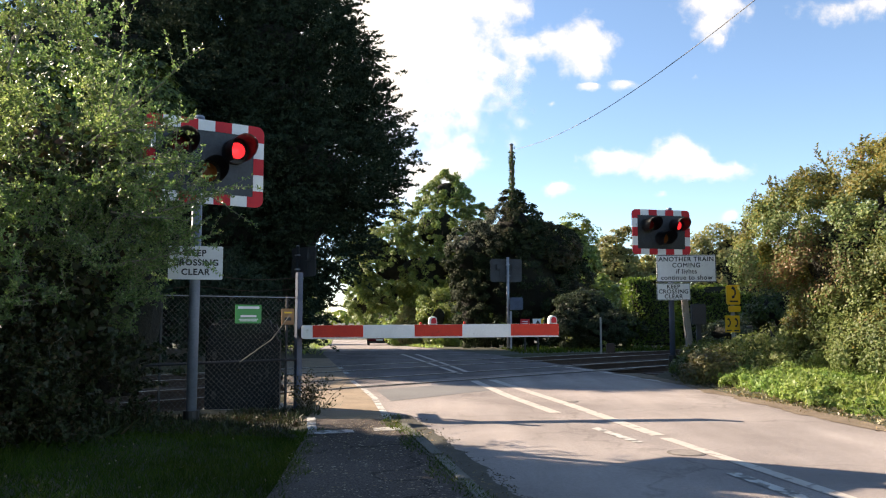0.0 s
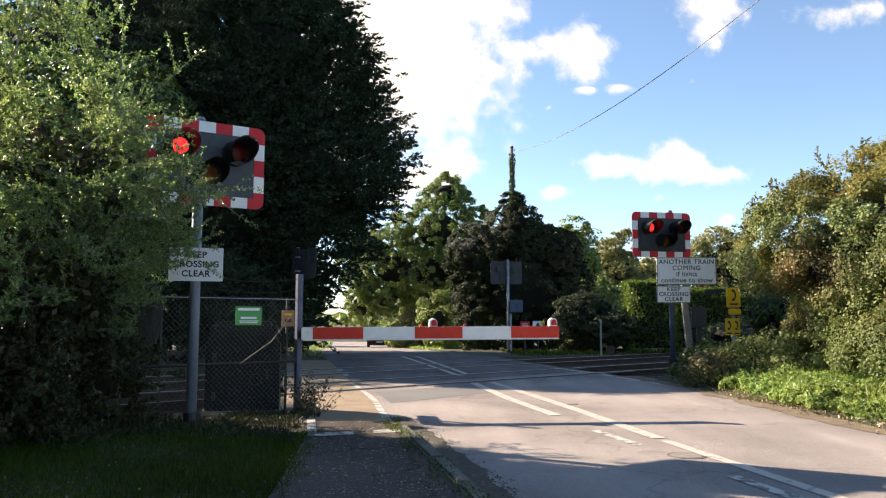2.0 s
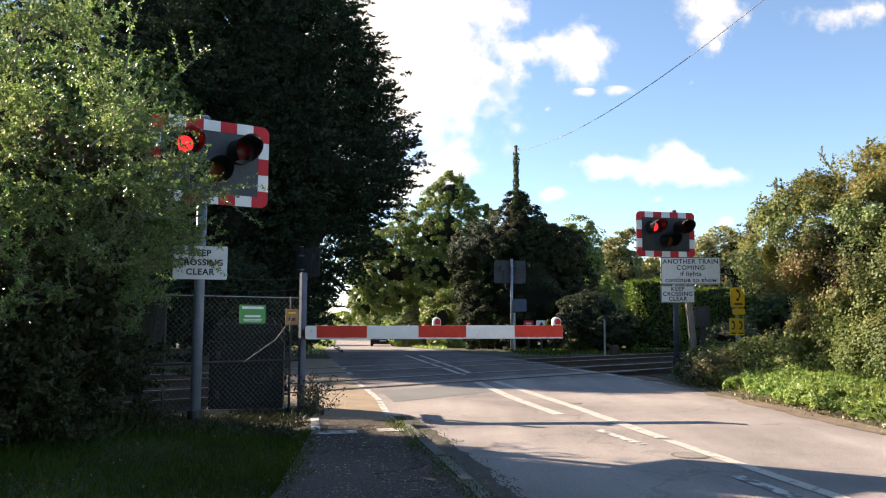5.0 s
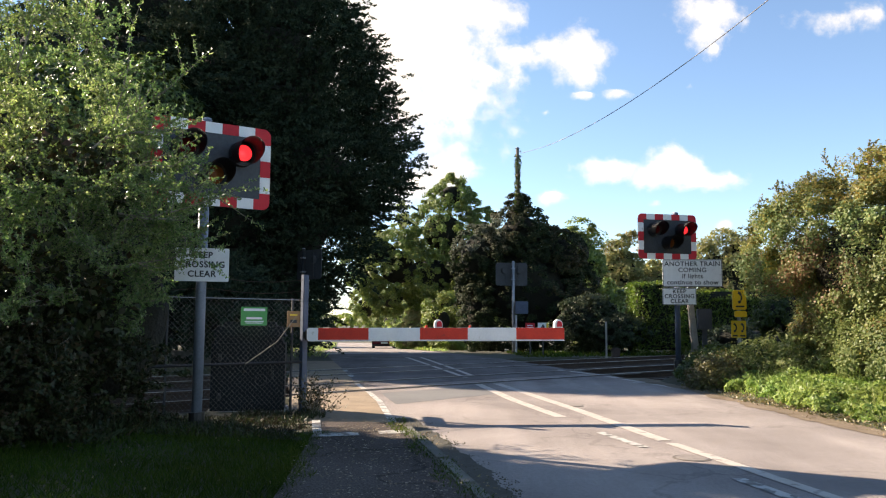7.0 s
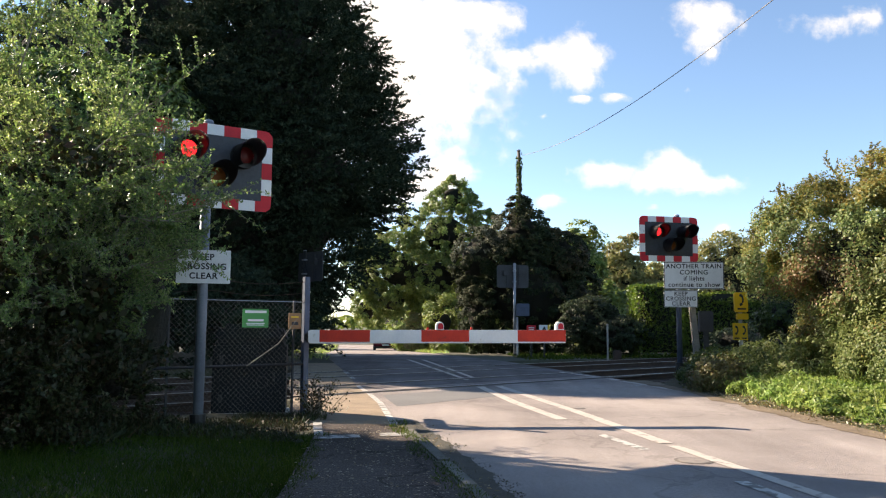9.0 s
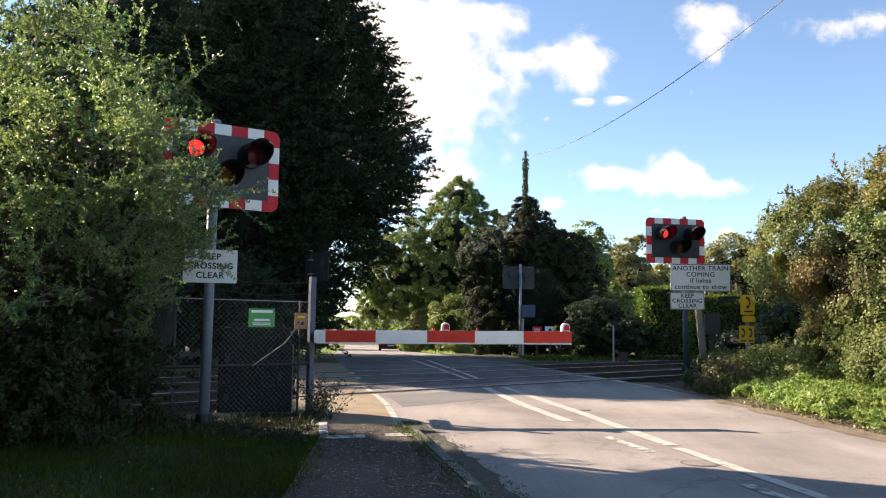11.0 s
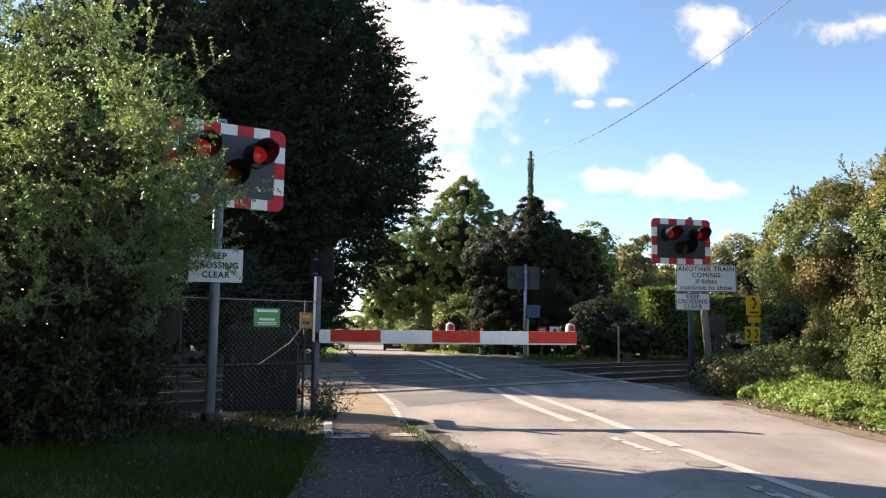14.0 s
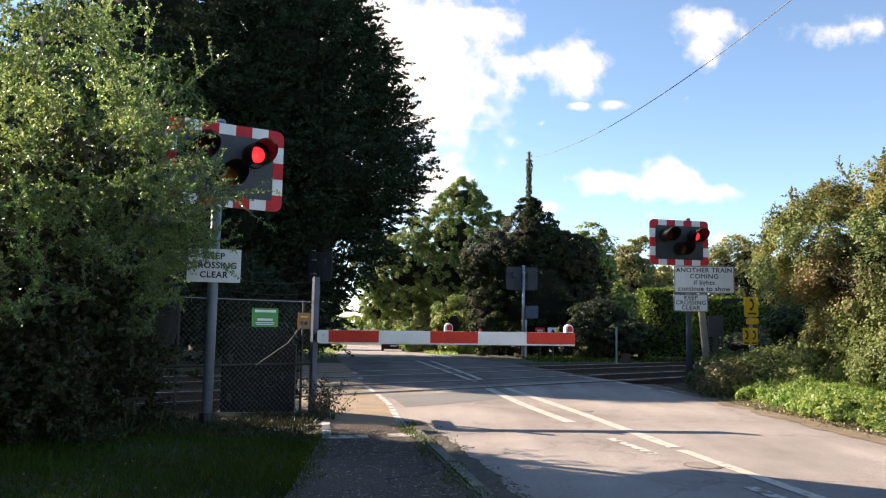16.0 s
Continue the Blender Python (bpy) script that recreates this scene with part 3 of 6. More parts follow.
# kerb stones along the footway
kerbs = thing("kerb", label="weathered concrete kerb stones overgrown with weeds", category="kerb", kind="structure")
stone = None
for k in range(20):
    y = -9.5 + k * 0.92
    x, x2 = np.interp(y, ROAD_Y, ROAD_L), np.interp(y + 0.92, ROAD_Y, ROAD_L)
    a = math.degrees(math.atan2(-(x2 - x), 0.92))
    if stone is None:
        b = box((0.125, 0.905, 0.16), (0, 0, 0), 0.02)
        stone = bpy.data.meshes.new("kerb_stone")
        b.to_mesh(stone)
        b.free()
    if y + 0.5 < 8.3:
        part("kerb_stone", stone, KERB, kerbs, m=pose((x + x2) / 2 - 0.065, y + 0.46, -0.005 + 0.004 * ((k * 7) % 3), 0, 0.6 * ((k * 5) % 3 - 1), a))


def stripe(points, width, material=None, lift=0.005):
    """A painted line on the road through the points."""
    pts = [Vector((x, y, 0)) for x, y in points]
    dense = []
    for p, q in zip(pts, pts[1:]):
        n = max(1, int((q - p).length / 0.5))
        dense += [p.lerp(q, k / n) for k in range(n)]
    dense.append(pts[-1])
    co = []
    for i, p in enumerate(dense):
        d = (dense[min(i + 1, len(dense) - 1)] - dense[max(i - 1, 0)]).normalized()
        s = Vector((d.y, -d.x, 0)) * width / 2
        co += [(*(p - s).xy, float(fall(p.y)) + lift), (*(p + s).xy, float(fall(p.y)) + lift)]
    me = bpy.data.meshes.new("road_marking")
    me.from_pydata(co, [], [(2 * i, 2 * i + 1, 2 * i + 3, 2 * i + 2) for i in range(len(dense) - 1)])
    return tagged(part("road_marking", me, material or PAINT_LINE), "worn white painted line on the asphalt", "road marking", kind="structure")


stripe([(2.95, 2.5), (2.58, 5.02), (2.12, 7.45)], 0.12)
stripe([(2.10, 7.6), (1.68, 10.19), (0.90, 14.3)], 0.15)
stripe([(1.36, 9.4), (0.96, 11.35), (0.56, 14.1)], 0.15)
stripe([(1.80, 7.2), (1.58, 8.15)], 0.10, PAINT_OLD)
stripe([(2.32, 4.9), (2.14, 5.8)], 0.11, PAINT_OLD)
stripe([(0.52, 16.3), (0.06, 19.1), (-0.85, 24.3)], 0.11)
stripe([(0.36, 15.8), (-0.36, 19.5), (-1.30, 24.3)], 0.11)
stripe([(-0.62, 8.8), (-0.98, 11.1), (-1.30, 12.6)], 0.085, PAINT_OLD)
stripe([(-1.40, 13.0), (-1.66, 14.1)], 0.085)
stripe([(-1.95, 15.8), (-2.10, 16.5)], 0.10, PAINT_OLD)
stripe([(-2.28, 17.4), (-2.50, 18.4)], 0.10, PAINT_OLD)
stripe([(2.65, 18.5), (3.18, 17.0)], 0.12)
stripe([(3.36, 16.4), (3.98, 13.7)], 0.13)
stripe([(3.45, 14.6), (4.20, 15.2)], 0.16, PAINT_OLD)
stripe([(-1.44, 8.5), (-1.22, 7.3)], 0.09, PAINT_OLD, 0.063)
stripe([(-1.22, 7.42), (-0.86, 7.5)], 0.22, PAINT_OLD, 0.0632)
stripe([(-0.68, 7.62), (-0.42, 7.66)], 0.20, PAINT_OLD, 0.063)
me = bpy.data.meshes.new("road_patch")
me.from_pydata([(-1.06, 12.3, 0.003), (-0.72, 10.7, 0.003), (0.87, 12.4, 0.003), (0.62, 13.9, 0.003)], [], [(0, 1, 2, 3)])
tagged(part("road_patch", me, ASPHALT_DARK), "darker square tarmac repair in the road", "road patch", kind="structure")


# sheet laid over the crossing; its dark colour deepens the tree shade
shade_rows = []
for across in np.linspace(11.2, 24.0, 24):
    row = []
    for u in np.linspace(0, 1, 15):
        y = 14.0 + 5 * u
        for step in range(30):                    # meets the road's own left and right edges
            x = float(np.interp(y, ROAD_Y, ROAD_L)) * (1 - u) + float(np.interp(y, ROAD_Y, ROAD_R)) * u
            y = (across - x * RN.x) / RN.y
        row.append((x, y, float(fall(y)) + 0.003))
    shade_rows.append(row)
me = bpy.data.meshes.new("road_shade_sheet")
me.from_pydata([p for row in shade_rows for p in row], [], [(j * 15 + i, j * 15 + i + 1, (j + 1) * 15 + i + 1, (j + 1) * 15 + i) for j in range(23) for i in range(14)])
tagged(part("road_shade_sheet", me, SHADED_ASPHALT), "asphalt over the railway, darkened for tree shade", "road surface", kind="structure")


def cover(x, y, r):
    root = thing("manhole_cover", pose(x, y, 0), "worn round iron cover set in the asphalt", "manhole cover")
    part("rim", tube([(0, 0, -0.03), (0, 0, 0.004)], [r, r], 22), IRON, root, "rusty iron rim")
    part("lid", tube([(0, 0, -0.03), (0, 0, 0.0065)], [r * 0.84, r * 0.82], 22), LID, root, "lid worn to the grey of the road")


cover(2.07, 6.66, 0.16)
cover(1.75, 10.67, 0.11)

# railway: bed, rails in the road and beside it, sleepers
bed = []
for across, z in ((9.2, -0.34), (9.9, -0.13), (16.3, -0.13), (17.1, -0.34)):
    bed.append([RU * s + RN * across + Vector((0, 0, z + (0 if not 7 < s < 14.5 else -0.25))) for s in np.arange(-60, 90, 1.5)])
me = bpy.data.meshes.new("rail_bed")
n = len(bed[0])
me.from_pydata([tuple(p) for row in bed for p in row], [], [(j * n + i, j * n + i + 1, (j + 1) * n + i + 1, (j + 1) * n + i) for j in range(3) for i in range(n - 1)])
tagged(part("ground_rail_bed", me, BALLAST), "brown stone ballast of the railway", "ballast", kind="structure")
TRACKS = ((10.65, 12.085), (13.98, 15.415))


def rail_bar(across, s0, s1):
    bm = bmesh.new()
    side = [(-0.07, -0.155), (-0.07, -0.14), (-0.012, -0.12), (-0.012, -0.045), (-0.036, -0.03), (-0.036, 0), (0.036, 0), (0.036, -0.03), (0.012, -0.045), (0.012, -0.12), (0.07, -0.14), (0.07, -0.155)]
    ends = []
    for s in (s0, s1):
        ends.append([bm.verts.new(RU * s + RN * (across + a) + Vector((0, 0, z + 0.016))) for a, z in side])
    for i in range(len(side)):
        j = (i + 1) % len(side)
        bm.faces.new((ends[0][i], ends[0][j], ends[1][j], ends[1][i]))
    bm.faces.new(ends[0][::-1])
    bm.faces.new(ends[1])
    bmesh.ops.recalc_face_normals(bm, faces=bm.faces[:])
    return bm


sleeper_mesh = None
for pair in TRACKS:
    track = thing("railway_track", label="steel rails on wooden sleepers across the road", category="railway track")
    for across in pair:
        rail = part("rail", rail_bar(across, -55, 85), RUST, track, "rusty steel rail")
        head = box((140, 0.06, 0.004), RU * 15 + RN * across + Vector((0, 0, 0.018)), 0, pose(0, 0, 0, 0, 0, RAIL_TURN))
        part("rail_head", head, STEEL_RAIL, rail, "bright worn running surface")
        for off in (-0.07, 0.07):
            bm = bmesh.new()
            box((8.2, 0.028, 0.02), RU * 10.4 + RN * (across + off) + Vector((0, 0, 0.0)), 0, pose(0, 0, 0, 0, 0, RAIL_TURN), bm)
            part("flangeway_edge", bm, ASPHALT_DARK, track)
    mid = sum(pair) / 2
    for k in list(range(-34, 9)) + list(range(23, 60)):
        if sleeper_mesh is None:
            b = box((0.25, 2.6, 0.14), (0, 0, 0), 0.012)
            sleeper_mesh = bpy.data.meshes.new("sleeper")
            b.to_mesh(sleeper_mesh)
            b.free()
        c = RU * (k * 0.65) + RN * mid
        part("sleeper", sleeper_mesh, TIMBER, track, m=pose(c.x, c.y, -0.19, 0, 0, RAIL_TURN))


# ---- crossing signals ----
def writing(text, size, material, parent, at, bold=0.0, squeeze=1.0):
    """Words in the built-in font, facing -y, centred."""
    cu = bpy.data.curves.new("writing", "FONT")
    cu.body, cu.size, cu.align_x, cu.align_y, cu.extrude, cu.offset, cu.space_character = text, size, "CENTER", "CENTER", 0.001, bold, 1.1
    tmp = bpy.data.objects.new("tmp", cu)
    scene.collection.objects.link(tmp)
    if "M" in text:                               # keeps the narrow letters open: thickened by two close copies
        cu.offset = 0.0
        bm = bmesh.new()
        for dx, dy, dz in ((0, 0, 0), (0.004, 0.0, 0.0003), (0.0, 0.003, 0.0006), (0.004, 0.003, 0.0009)):
            one = bpy.data.meshes.new_from_object(tmp)
            one.transform(Matrix.Translation((dx - 0.002, dy - 0.0015, dz)))
            bm.from_mesh(one)
            bpy.data.meshes.remove(one)
        me = bpy.data.meshes.new("lettering")
        bm.to_mesh(me)
        bm.free()
    else:
        me = bpy.data.meshes.new_from_object(tmp)
    bpy.data.objects.remove(tmp)
    me.transform(pose(*at, 90, 0, 0) @ Matrix.Diagonal((squeeze, 1, 1, 1)))
    me.materials.clear()
    return part("lettering", me, material, parent)


BOARD_W, BOARD_H, BAND = 1.30, 0.925, 0.118
FLASHERS = []


def signal_lamp(parent, x, z, lit, m):
    """A round lamp under a long hood: in the red ones an added drum turns a lit, a half-lit and a dark face to the
    front.
    """
    lamp = part("lamp", tube([(0, -0.02, 0), (0, -0.085, 0)], [0.145, 0.14], 24), BLACK, parent, "black round lamp housing", m @ pose(x, 0, z))
    part("rear_housing", tube([(0, 0.012, 0), (0, 0.14, 0), (0, 0.16, 0)], [0.15, 0.14, 0.10], 20), BLACK, lamp)
    bm = bmesh.new()
    sides = 26
    rows = []
    for j in range(5):
        row = []
        for k in range(sides + 1):
            a = radians(-60 + 300 * k / sides)
            reach = 0.40 * (0.5 + 0.5 * math.sin(radians(90) * max(0, min(1, (math.sin(a) + 0.87) / 1.87))))
            y = -0.06 - reach * j / 4
            row.append(bm.verts.new((0.138 * math.cos(a), y, 0.138 * math.sin(a) - 0.012 * j / 4)))
        rows.append(row)
    for r, s in zip(rows, rows[1:]):
        for k in range(sides):
            bm.faces.new((r[k], r[k + 1], s[k + 1], s[k]))
    bmesh.ops.solidify(bm, geom=bm.faces[:], thickness=0.004)
    part("hood", bm, BLACK, lamp, "long black sun hood", smooth=True)
    if not lit:
        part("lens", dome(0.105, 0.03, -0.09), DIM_AMBER, lamp, "unlit amber lens", smooth=True)
        return
    # drum added in place of a bulb that flashes and fades
    bm, counts = bmesh.new(), []
    for a in (0, -89, -178):
        face = dome(0.090, 0.018, -0.0925)
        bmesh.ops.rotate(face, cent=(0, 0, 0), matrix=Matrix.Rotation(radians(a), 3, "Z"), verts=face.verts)
        tmp = bpy.data.meshes.new("tmp")
        face.to_mesh(tmp)
        face.free()
        bm.from_mesh(tmp)
        bpy.data.meshes.remove(tmp)
        counts.append(len(bm.faces))
    box((0.182, 0.182, 0.176), (0, 0, 0), 0.004, None, bm)
    me = bpy.data.meshes.new("lamp_drum")
    bm.to_mesh(me)
    bm.free()
    for mat_ in (LIT_RED, HALF_RED, DIM_RED, BLACK):
        me.materials.append(mat_)
    me.polygons.foreach_set("material_index", np.searchsorted(counts, np.arange(len(me.polygons)), side="right").tolist())
    disc = part("lamp_drum", me, LIT_RED, lamp, "added turning drum that stands in for a flashing bulb", pose(0, -0.02, 0), True)
    FLASHERS.append((disc, lit))


def dome(r, rise, y, rings=5, sides=24):
    """A shallow round cap that bulges to -y."""
    bm = bmesh.new()
    top = bm.verts.new((0, y - rise, 0))
    prev = None
    for j in range(1, rings + 1):
        u = j / rings
        ring = [bm.verts.new((r * u * math.cos(2 * math.pi * k / sides), y - rise * (1 - u * u), r * u * math.sin(2 * math.pi * k / sides))) for k in range(sides)]
        for k in range(sides):
            if prev is None:
                bm.faces.new((top, ring[k], ring[(k + 1) % sides]))
            else:
                bm.faces.new((prev[k], ring[k], ring[(k + 1) % sides], prev[(k + 1) % sides]))
        prev = ring
    bmesh.ops.recalc_face_normals(bm, faces=bm.faces[:])
    return bm


def crossing_signal(m, base_z, centre_z, turn, pole_x=0.0, label="", faces=True, post_paint=None):
    """A post with a chequered signal board; local x along the ground, board turned about z."""
    root = thing("crossing_signal", m, label, "crossing signal", "signals of the crossing")
    top = centre_z + BOARD_H / 2 + 0.04
    part("post", tube([(0, 0, base_z - 0.15), (0, 0, top)], 0.055, 14), post_paint or GALV, root, "steel post", smooth=True)
    part("post_cap", tube([(0, 0, top), (0, 0, top + 0.025)], [0.06, 0.045], 14), GALV, root)
    part("base_collar", tube([(0, 0, base_z - 0.1), (0, 0, base_z + 0.10)], 0.085, 14), BLACK, root, "dark base collar")
    turned = pose(0, 0, centre_z, 0, 0, turn) @ pose(pole_x, -0.10 if faces else 0.09, 0)
    front = part("backing_board", plate(BOARD_W, BOARD_H, 0.02, 0.09), BOARD_GREY if faces else BOARD_BACK, root, "dark grey metal board", turned)
    bw, bh = BOARD_W / 7, BOARD_H / 5
    for row in (0, 4):
        for k in range(7):
            x, z = -BOARD_W / 2 + bw * (k + 0.5), -BOARD_H / 2 + (BAND / 2 if row == 0 else BOARD_H - BAND / 2)
            red = k % 2 == 0
            if k in (0, 6):
                bm = plate(bw - 0.001, BAND, 0.004, 0.0, (x, -0.0135, z))
                sx, sz = (-1 if k == 0 else 1), (-1 if row == 0 else 1)
                corner = bmesh.new()
                bm.free()
                outline = []
                cxx, czz, c = sx * (BOARD_W / 2 - 0.085), sz * (BOARD_H / 2 - 0.085), 0.085
                for q in range(7):
                    a = radians(90 * q / 6)
                    outline.append((cxx + sx * c * math.cos(a), czz + sz * c * math.sin(a)))
                outline += [(sx * (BOARD_W / 2 - bw), sz * BOARD_H / 2), (sx * (BOARD_W / 2 - bw), sz * (BOARD_H / 2 - BAND)),
                            (sx * (BOARD_W / 2 - BAND), sz * (BOARD_H / 2 - BAND)), (sx * (BOARD_W / 2 - BAND), sz * (BOARD_H / 2 - bh)), (sx * BOARD_W / 2, sz * (BOARD_H / 2 - bh))]
                fr = [corner.verts.new((px, -0.0155, pz)) for px, pz in outline]
                bk = [corner.verts.new((px, -0.011, pz)) for px, pz in outline]
                corner.faces.new(fr)
                for i in range(len(fr)):
                    corner.faces.new((fr[i], fr[(i + 1) % len(fr)], bk[(i + 1) % len(fr)], bk[i]))
                bmesh.ops.recalc_face_normals(corner, faces=corner.faces[:])
                bm = corner
            else:
                bm = plate(bw - 0.001, BAND, 0.0045, 0.0, (x, -0.01325, z), 2)
            if faces:
                part("border_band", bm, RED if red else WHITE, front)
            else:
                bm.free()
    if faces:
        for sx in (-1, 1):
            for k in (1, 2, 3):
                z = -BOARD_H / 2 + bh * (k + 0.5)
                part("border_band", plate(BAND, bh - 0.001, 0.0045, 0.0, (sx * (BOARD_W / 2 - BAND / 2), -0.01325, z), 2), RED if k % 2 == 0 else WHITE, front)
        signal_lamp(root, -0.31, 0.14, "left", turned)
        signal_lamp(root, 0.31, 0.14, "right", turned)
        signal_lamp(root, 0.0, -0.13, "", turned)
    else:
        part("rib", box((0.03, 0.03, BOARD_H * 0.9), (-0.25, -0.025, 0), 0.004), BOARD_BACK, front)
        part("rib", box((0.03, 0.03, BOARD_H * 0.9), (0.25, -0.025, 0), 0.004), BOARD_BACK, front)
        part("cross_rail", box((BOARD_W * 0.92, 0.03, 0.04), (0, -0.027, 0.2), 0.004), BOARD_BACK, front)
        for x in (-0.31, 0.31):
            part("lamp_box", box((0.2, 0.12, 0.22), (x, -0.07, 0.14), 0.02), BOARD_BACK, front)
    for z in (-0.22, 0.22):
        part("clamp", box((0.15, 0.13, 0.045), (0, -0.01, centre_z + z), 0.006, pose(0, 0, 0, 0, 0, turn)), GALV, root)
    return root


def sign_plate(m, w, h, lines, label, corner=0.012, border=0.0):
    root = thing("sign", m, label, "sign")
    face = part("sign_face", plate(w, h, 0.012, corner), WHITE, root)
    if border:
        for sz in (-1, 1):
            part("border", plate(w - 0.008, border, 0.003, 0, (0, -0.0075, sz * (h / 2 - border / 2 - 0.004)), 2), LETTER, face)
        for sx in (-1, 1):
            part("border", plate(border, h - 0.008 - 2 * border, 0.003, 0, (sx * (w / 2 - border / 2 - 0.004), -0.0075, 0), 2), LETTER, face)
    for text, size, z, squeeze in lines:
        writing(text, size, LETTER, face, (0, -0.0075, z), 0.0024, squeeze)
    for sx in (-0.3, 0.3):
        part("bolt", dome(0.008, 0.004, -0.007, 2, 8), GALV, face, m=pose(sx * w, 0, h * 0.42))
    part("bracket", box((0.16, 0.04, 0.04), (0, 0.03, 0), 0.005), GALV, root)
    return root


near_signal = crossing_signal(pose(-2.69, 8.32, 0), 0.06, 2.842, 33, 0.05, "red and white chequered flashing signal on grey steel post beside hedge", True, POST_LIGHT)
sign_plate(pose(-2.66, 8.235, 1.735, 0, 0, 14), 0.56, 0.36, [("KEEP", 0.092, 0.102, 1.0), ("CROSSING", 0.092, 0.0, 1.0), ("CLEAR", 0.092, -0.102, 1.0)], "white metal keep-clear sign on the signal post, black capitals", 0.012)
right_signal = crossing_signal(pose(4.70, 15.82, 0), 0.28, 2.89, 13, -0.25, "red and white chequered flashing signal on post beside the thicket", True, POST_PAINT)
sign_plate(pose(4.96, 15.62, 2.145, 0, 0, -5), 1.19, 0.56, [("ANOTHER TRAIN", 0.130, 0.185, 1.0), ("COMING", 0.130, 0.06, 1.0), ("if lights", 0.130, -0.065, 1.0), ("continue to show", 0.130, -0.19, 1.0)], "white black-edged sign warning of another train", 0.02, 0.014)
sign_plate(pose(4.69, 15.63, 1.67, 0, 0, -5), 0.67, 0.345, [("KEEP", 0.115, 0.10, 1.0), ("CROSSING", 0.115, 0.0, 1.0), ("CLEAR", 0.115, -0.10, 1.0)], "white metal keep-clear sign below the larger sign", 0.012, 0.010)
crossing_signal(pose(2.62, 31.0, float(fall(31))), 0.0, 3.20, 8, -0.05, "back of grey signal board on pale post beyond the railway", False)
# black post colour stands in for the deep shade under the trees
crossing_signal(pose(-4.56, 24.0, 0), 0.0, 2.87, -45, 0.2, "dark back of signal board under the cypress trees", False, BLACK)


# ---- half barrier ----
def arch(half, high, deep, at):
    """A block with a rounded top, its face to -y and its foot at the given place."""
    bm = bmesh.new()
    outline = [(half, 0), (half * 1.02, high * 0.35)] + [(half * math.cos(radians(a)), high * 0.5 + high * 0.5 * math.sin(radians(a))) for a in range(15, 166, 15)] + [(-half * 1.02, high * 0.35), (-half, 0)]
    front = [bm.verts.new((at[0] + x * 0.94, at[1] - deep / 2, at[2] + z * 0.97)) for x, z in outline]
    back = [bm.verts.new((at[0] + x, at[1] + deep / 2, at[2] + z)) for x, z in outline]
    bm.faces.new(front)
    bm.faces.new(back[::-1])
    for i in range(len(outline)):
        j = (i + 1) % len(outline)
        bm.faces.new((front[i], front[j], back[j], back[i]))
    bmesh.ops.recalc_face_normals(bm, faces=bm.faces[:])
    return bm


def barrier(m):
    root = thing("level_crossing_barrier", m, "lowered red and white half barrier across the lane", "barrier")
    boom = part("boom", box((3.18, 0.062, 0.158), (1.647, 0, 0), 0.012), WHITE_BOOM, root, "long white boom with a metal lower lip")
    x = 0.19
    widths = (0.616, 0.621, 0.597, 0.599, 0.611)
    for k, w in enumerate(widths):
        part("red_band" if k % 2 == 0 else "white_band", box((w, 0.067, 0.146), (x + w / 2, 0, 0.005), 0.004), RED_BOOM if k % 2 == 0 else WHITE_BOOM, boom)
        x += w
    part("lip", box((3.15, 0.076, 0.010), (1.66, 0, -0.078), 0.003), WHITE_BOOM, boom)
    for lx in (1.657, 3.16):
        lamp = part("boom_lamp", arch(0.052, 0.102, 0.085, (lx, 0, 0.080)), WHITE_BOOM, boom, "small white boom lamp with a red glass")
        part("lamp_glass", arch(0.034, 0.074, 0.014, (lx + 0.010, -0.047, 0.090)), RED, lamp, "red lamp glass")
        part("lamp_foot", box((0.075, 0.07, 0.018), (lx - 0.005, 0, 0.082), 0.004), BLACK, lamp)
    for lx in (1.51, 2.05):
        part("bolt", tube([(lx, 0, 0.08), (lx, 0, 0.112)], [0.018, 0.012], 8), RED_BOOM, boom)
    part("pivot_arm", box((0.10, 0.80, 0.12), (0.06, 0.42, -0.01), 0.02), CABINET, root)
    return root


boom_thing = barrier(pose(-1.775, 9.36, 0.973, 0, -0.35, 5.5))

cab = thing("barrier_machine", pose(-2.55, 9.95, 0, 0, 0, 10), "dull grey barrier machine cabinet behind the fence", "machine cabinet")
part("body", box((0.90, 0.62, 0.92), (0, 0, 0.42), 0.03), CABINET, cab)
part("lid", box((0.95, 0.67, 0.24), (0, 0, 1.0), 0.06, None, None, 0.78), CABINET, cab, "sloping cast lid")
part("door", box((0.72, 0.02, 0.74), (0, -0.318, 0.44), 0.006), CABINET, cab)
for hz in (0.2, 0.68):
    part("hinge", box((0.05, 0.03, 0.10), (-0.34, -0.33, hz), 0.006), BLACK, cab)
part("door_handle", box((0.03, 0.03, 0.12), (0.3, -0.335, 0.46), 0.006), BLACK, cab)
part("plinth", box((1.0, 0.7, 0.16), (0, 0, -0.06), 0.02), CONCRETE, cab)
part("ring", tube([(0.16 + 0.07 * math.cos(a * 0.4), -0.345, 0.40 + 0.07 * math.sin(a * 0.4)) for a in range(17)], 0.008, 6), BLACK, cab)


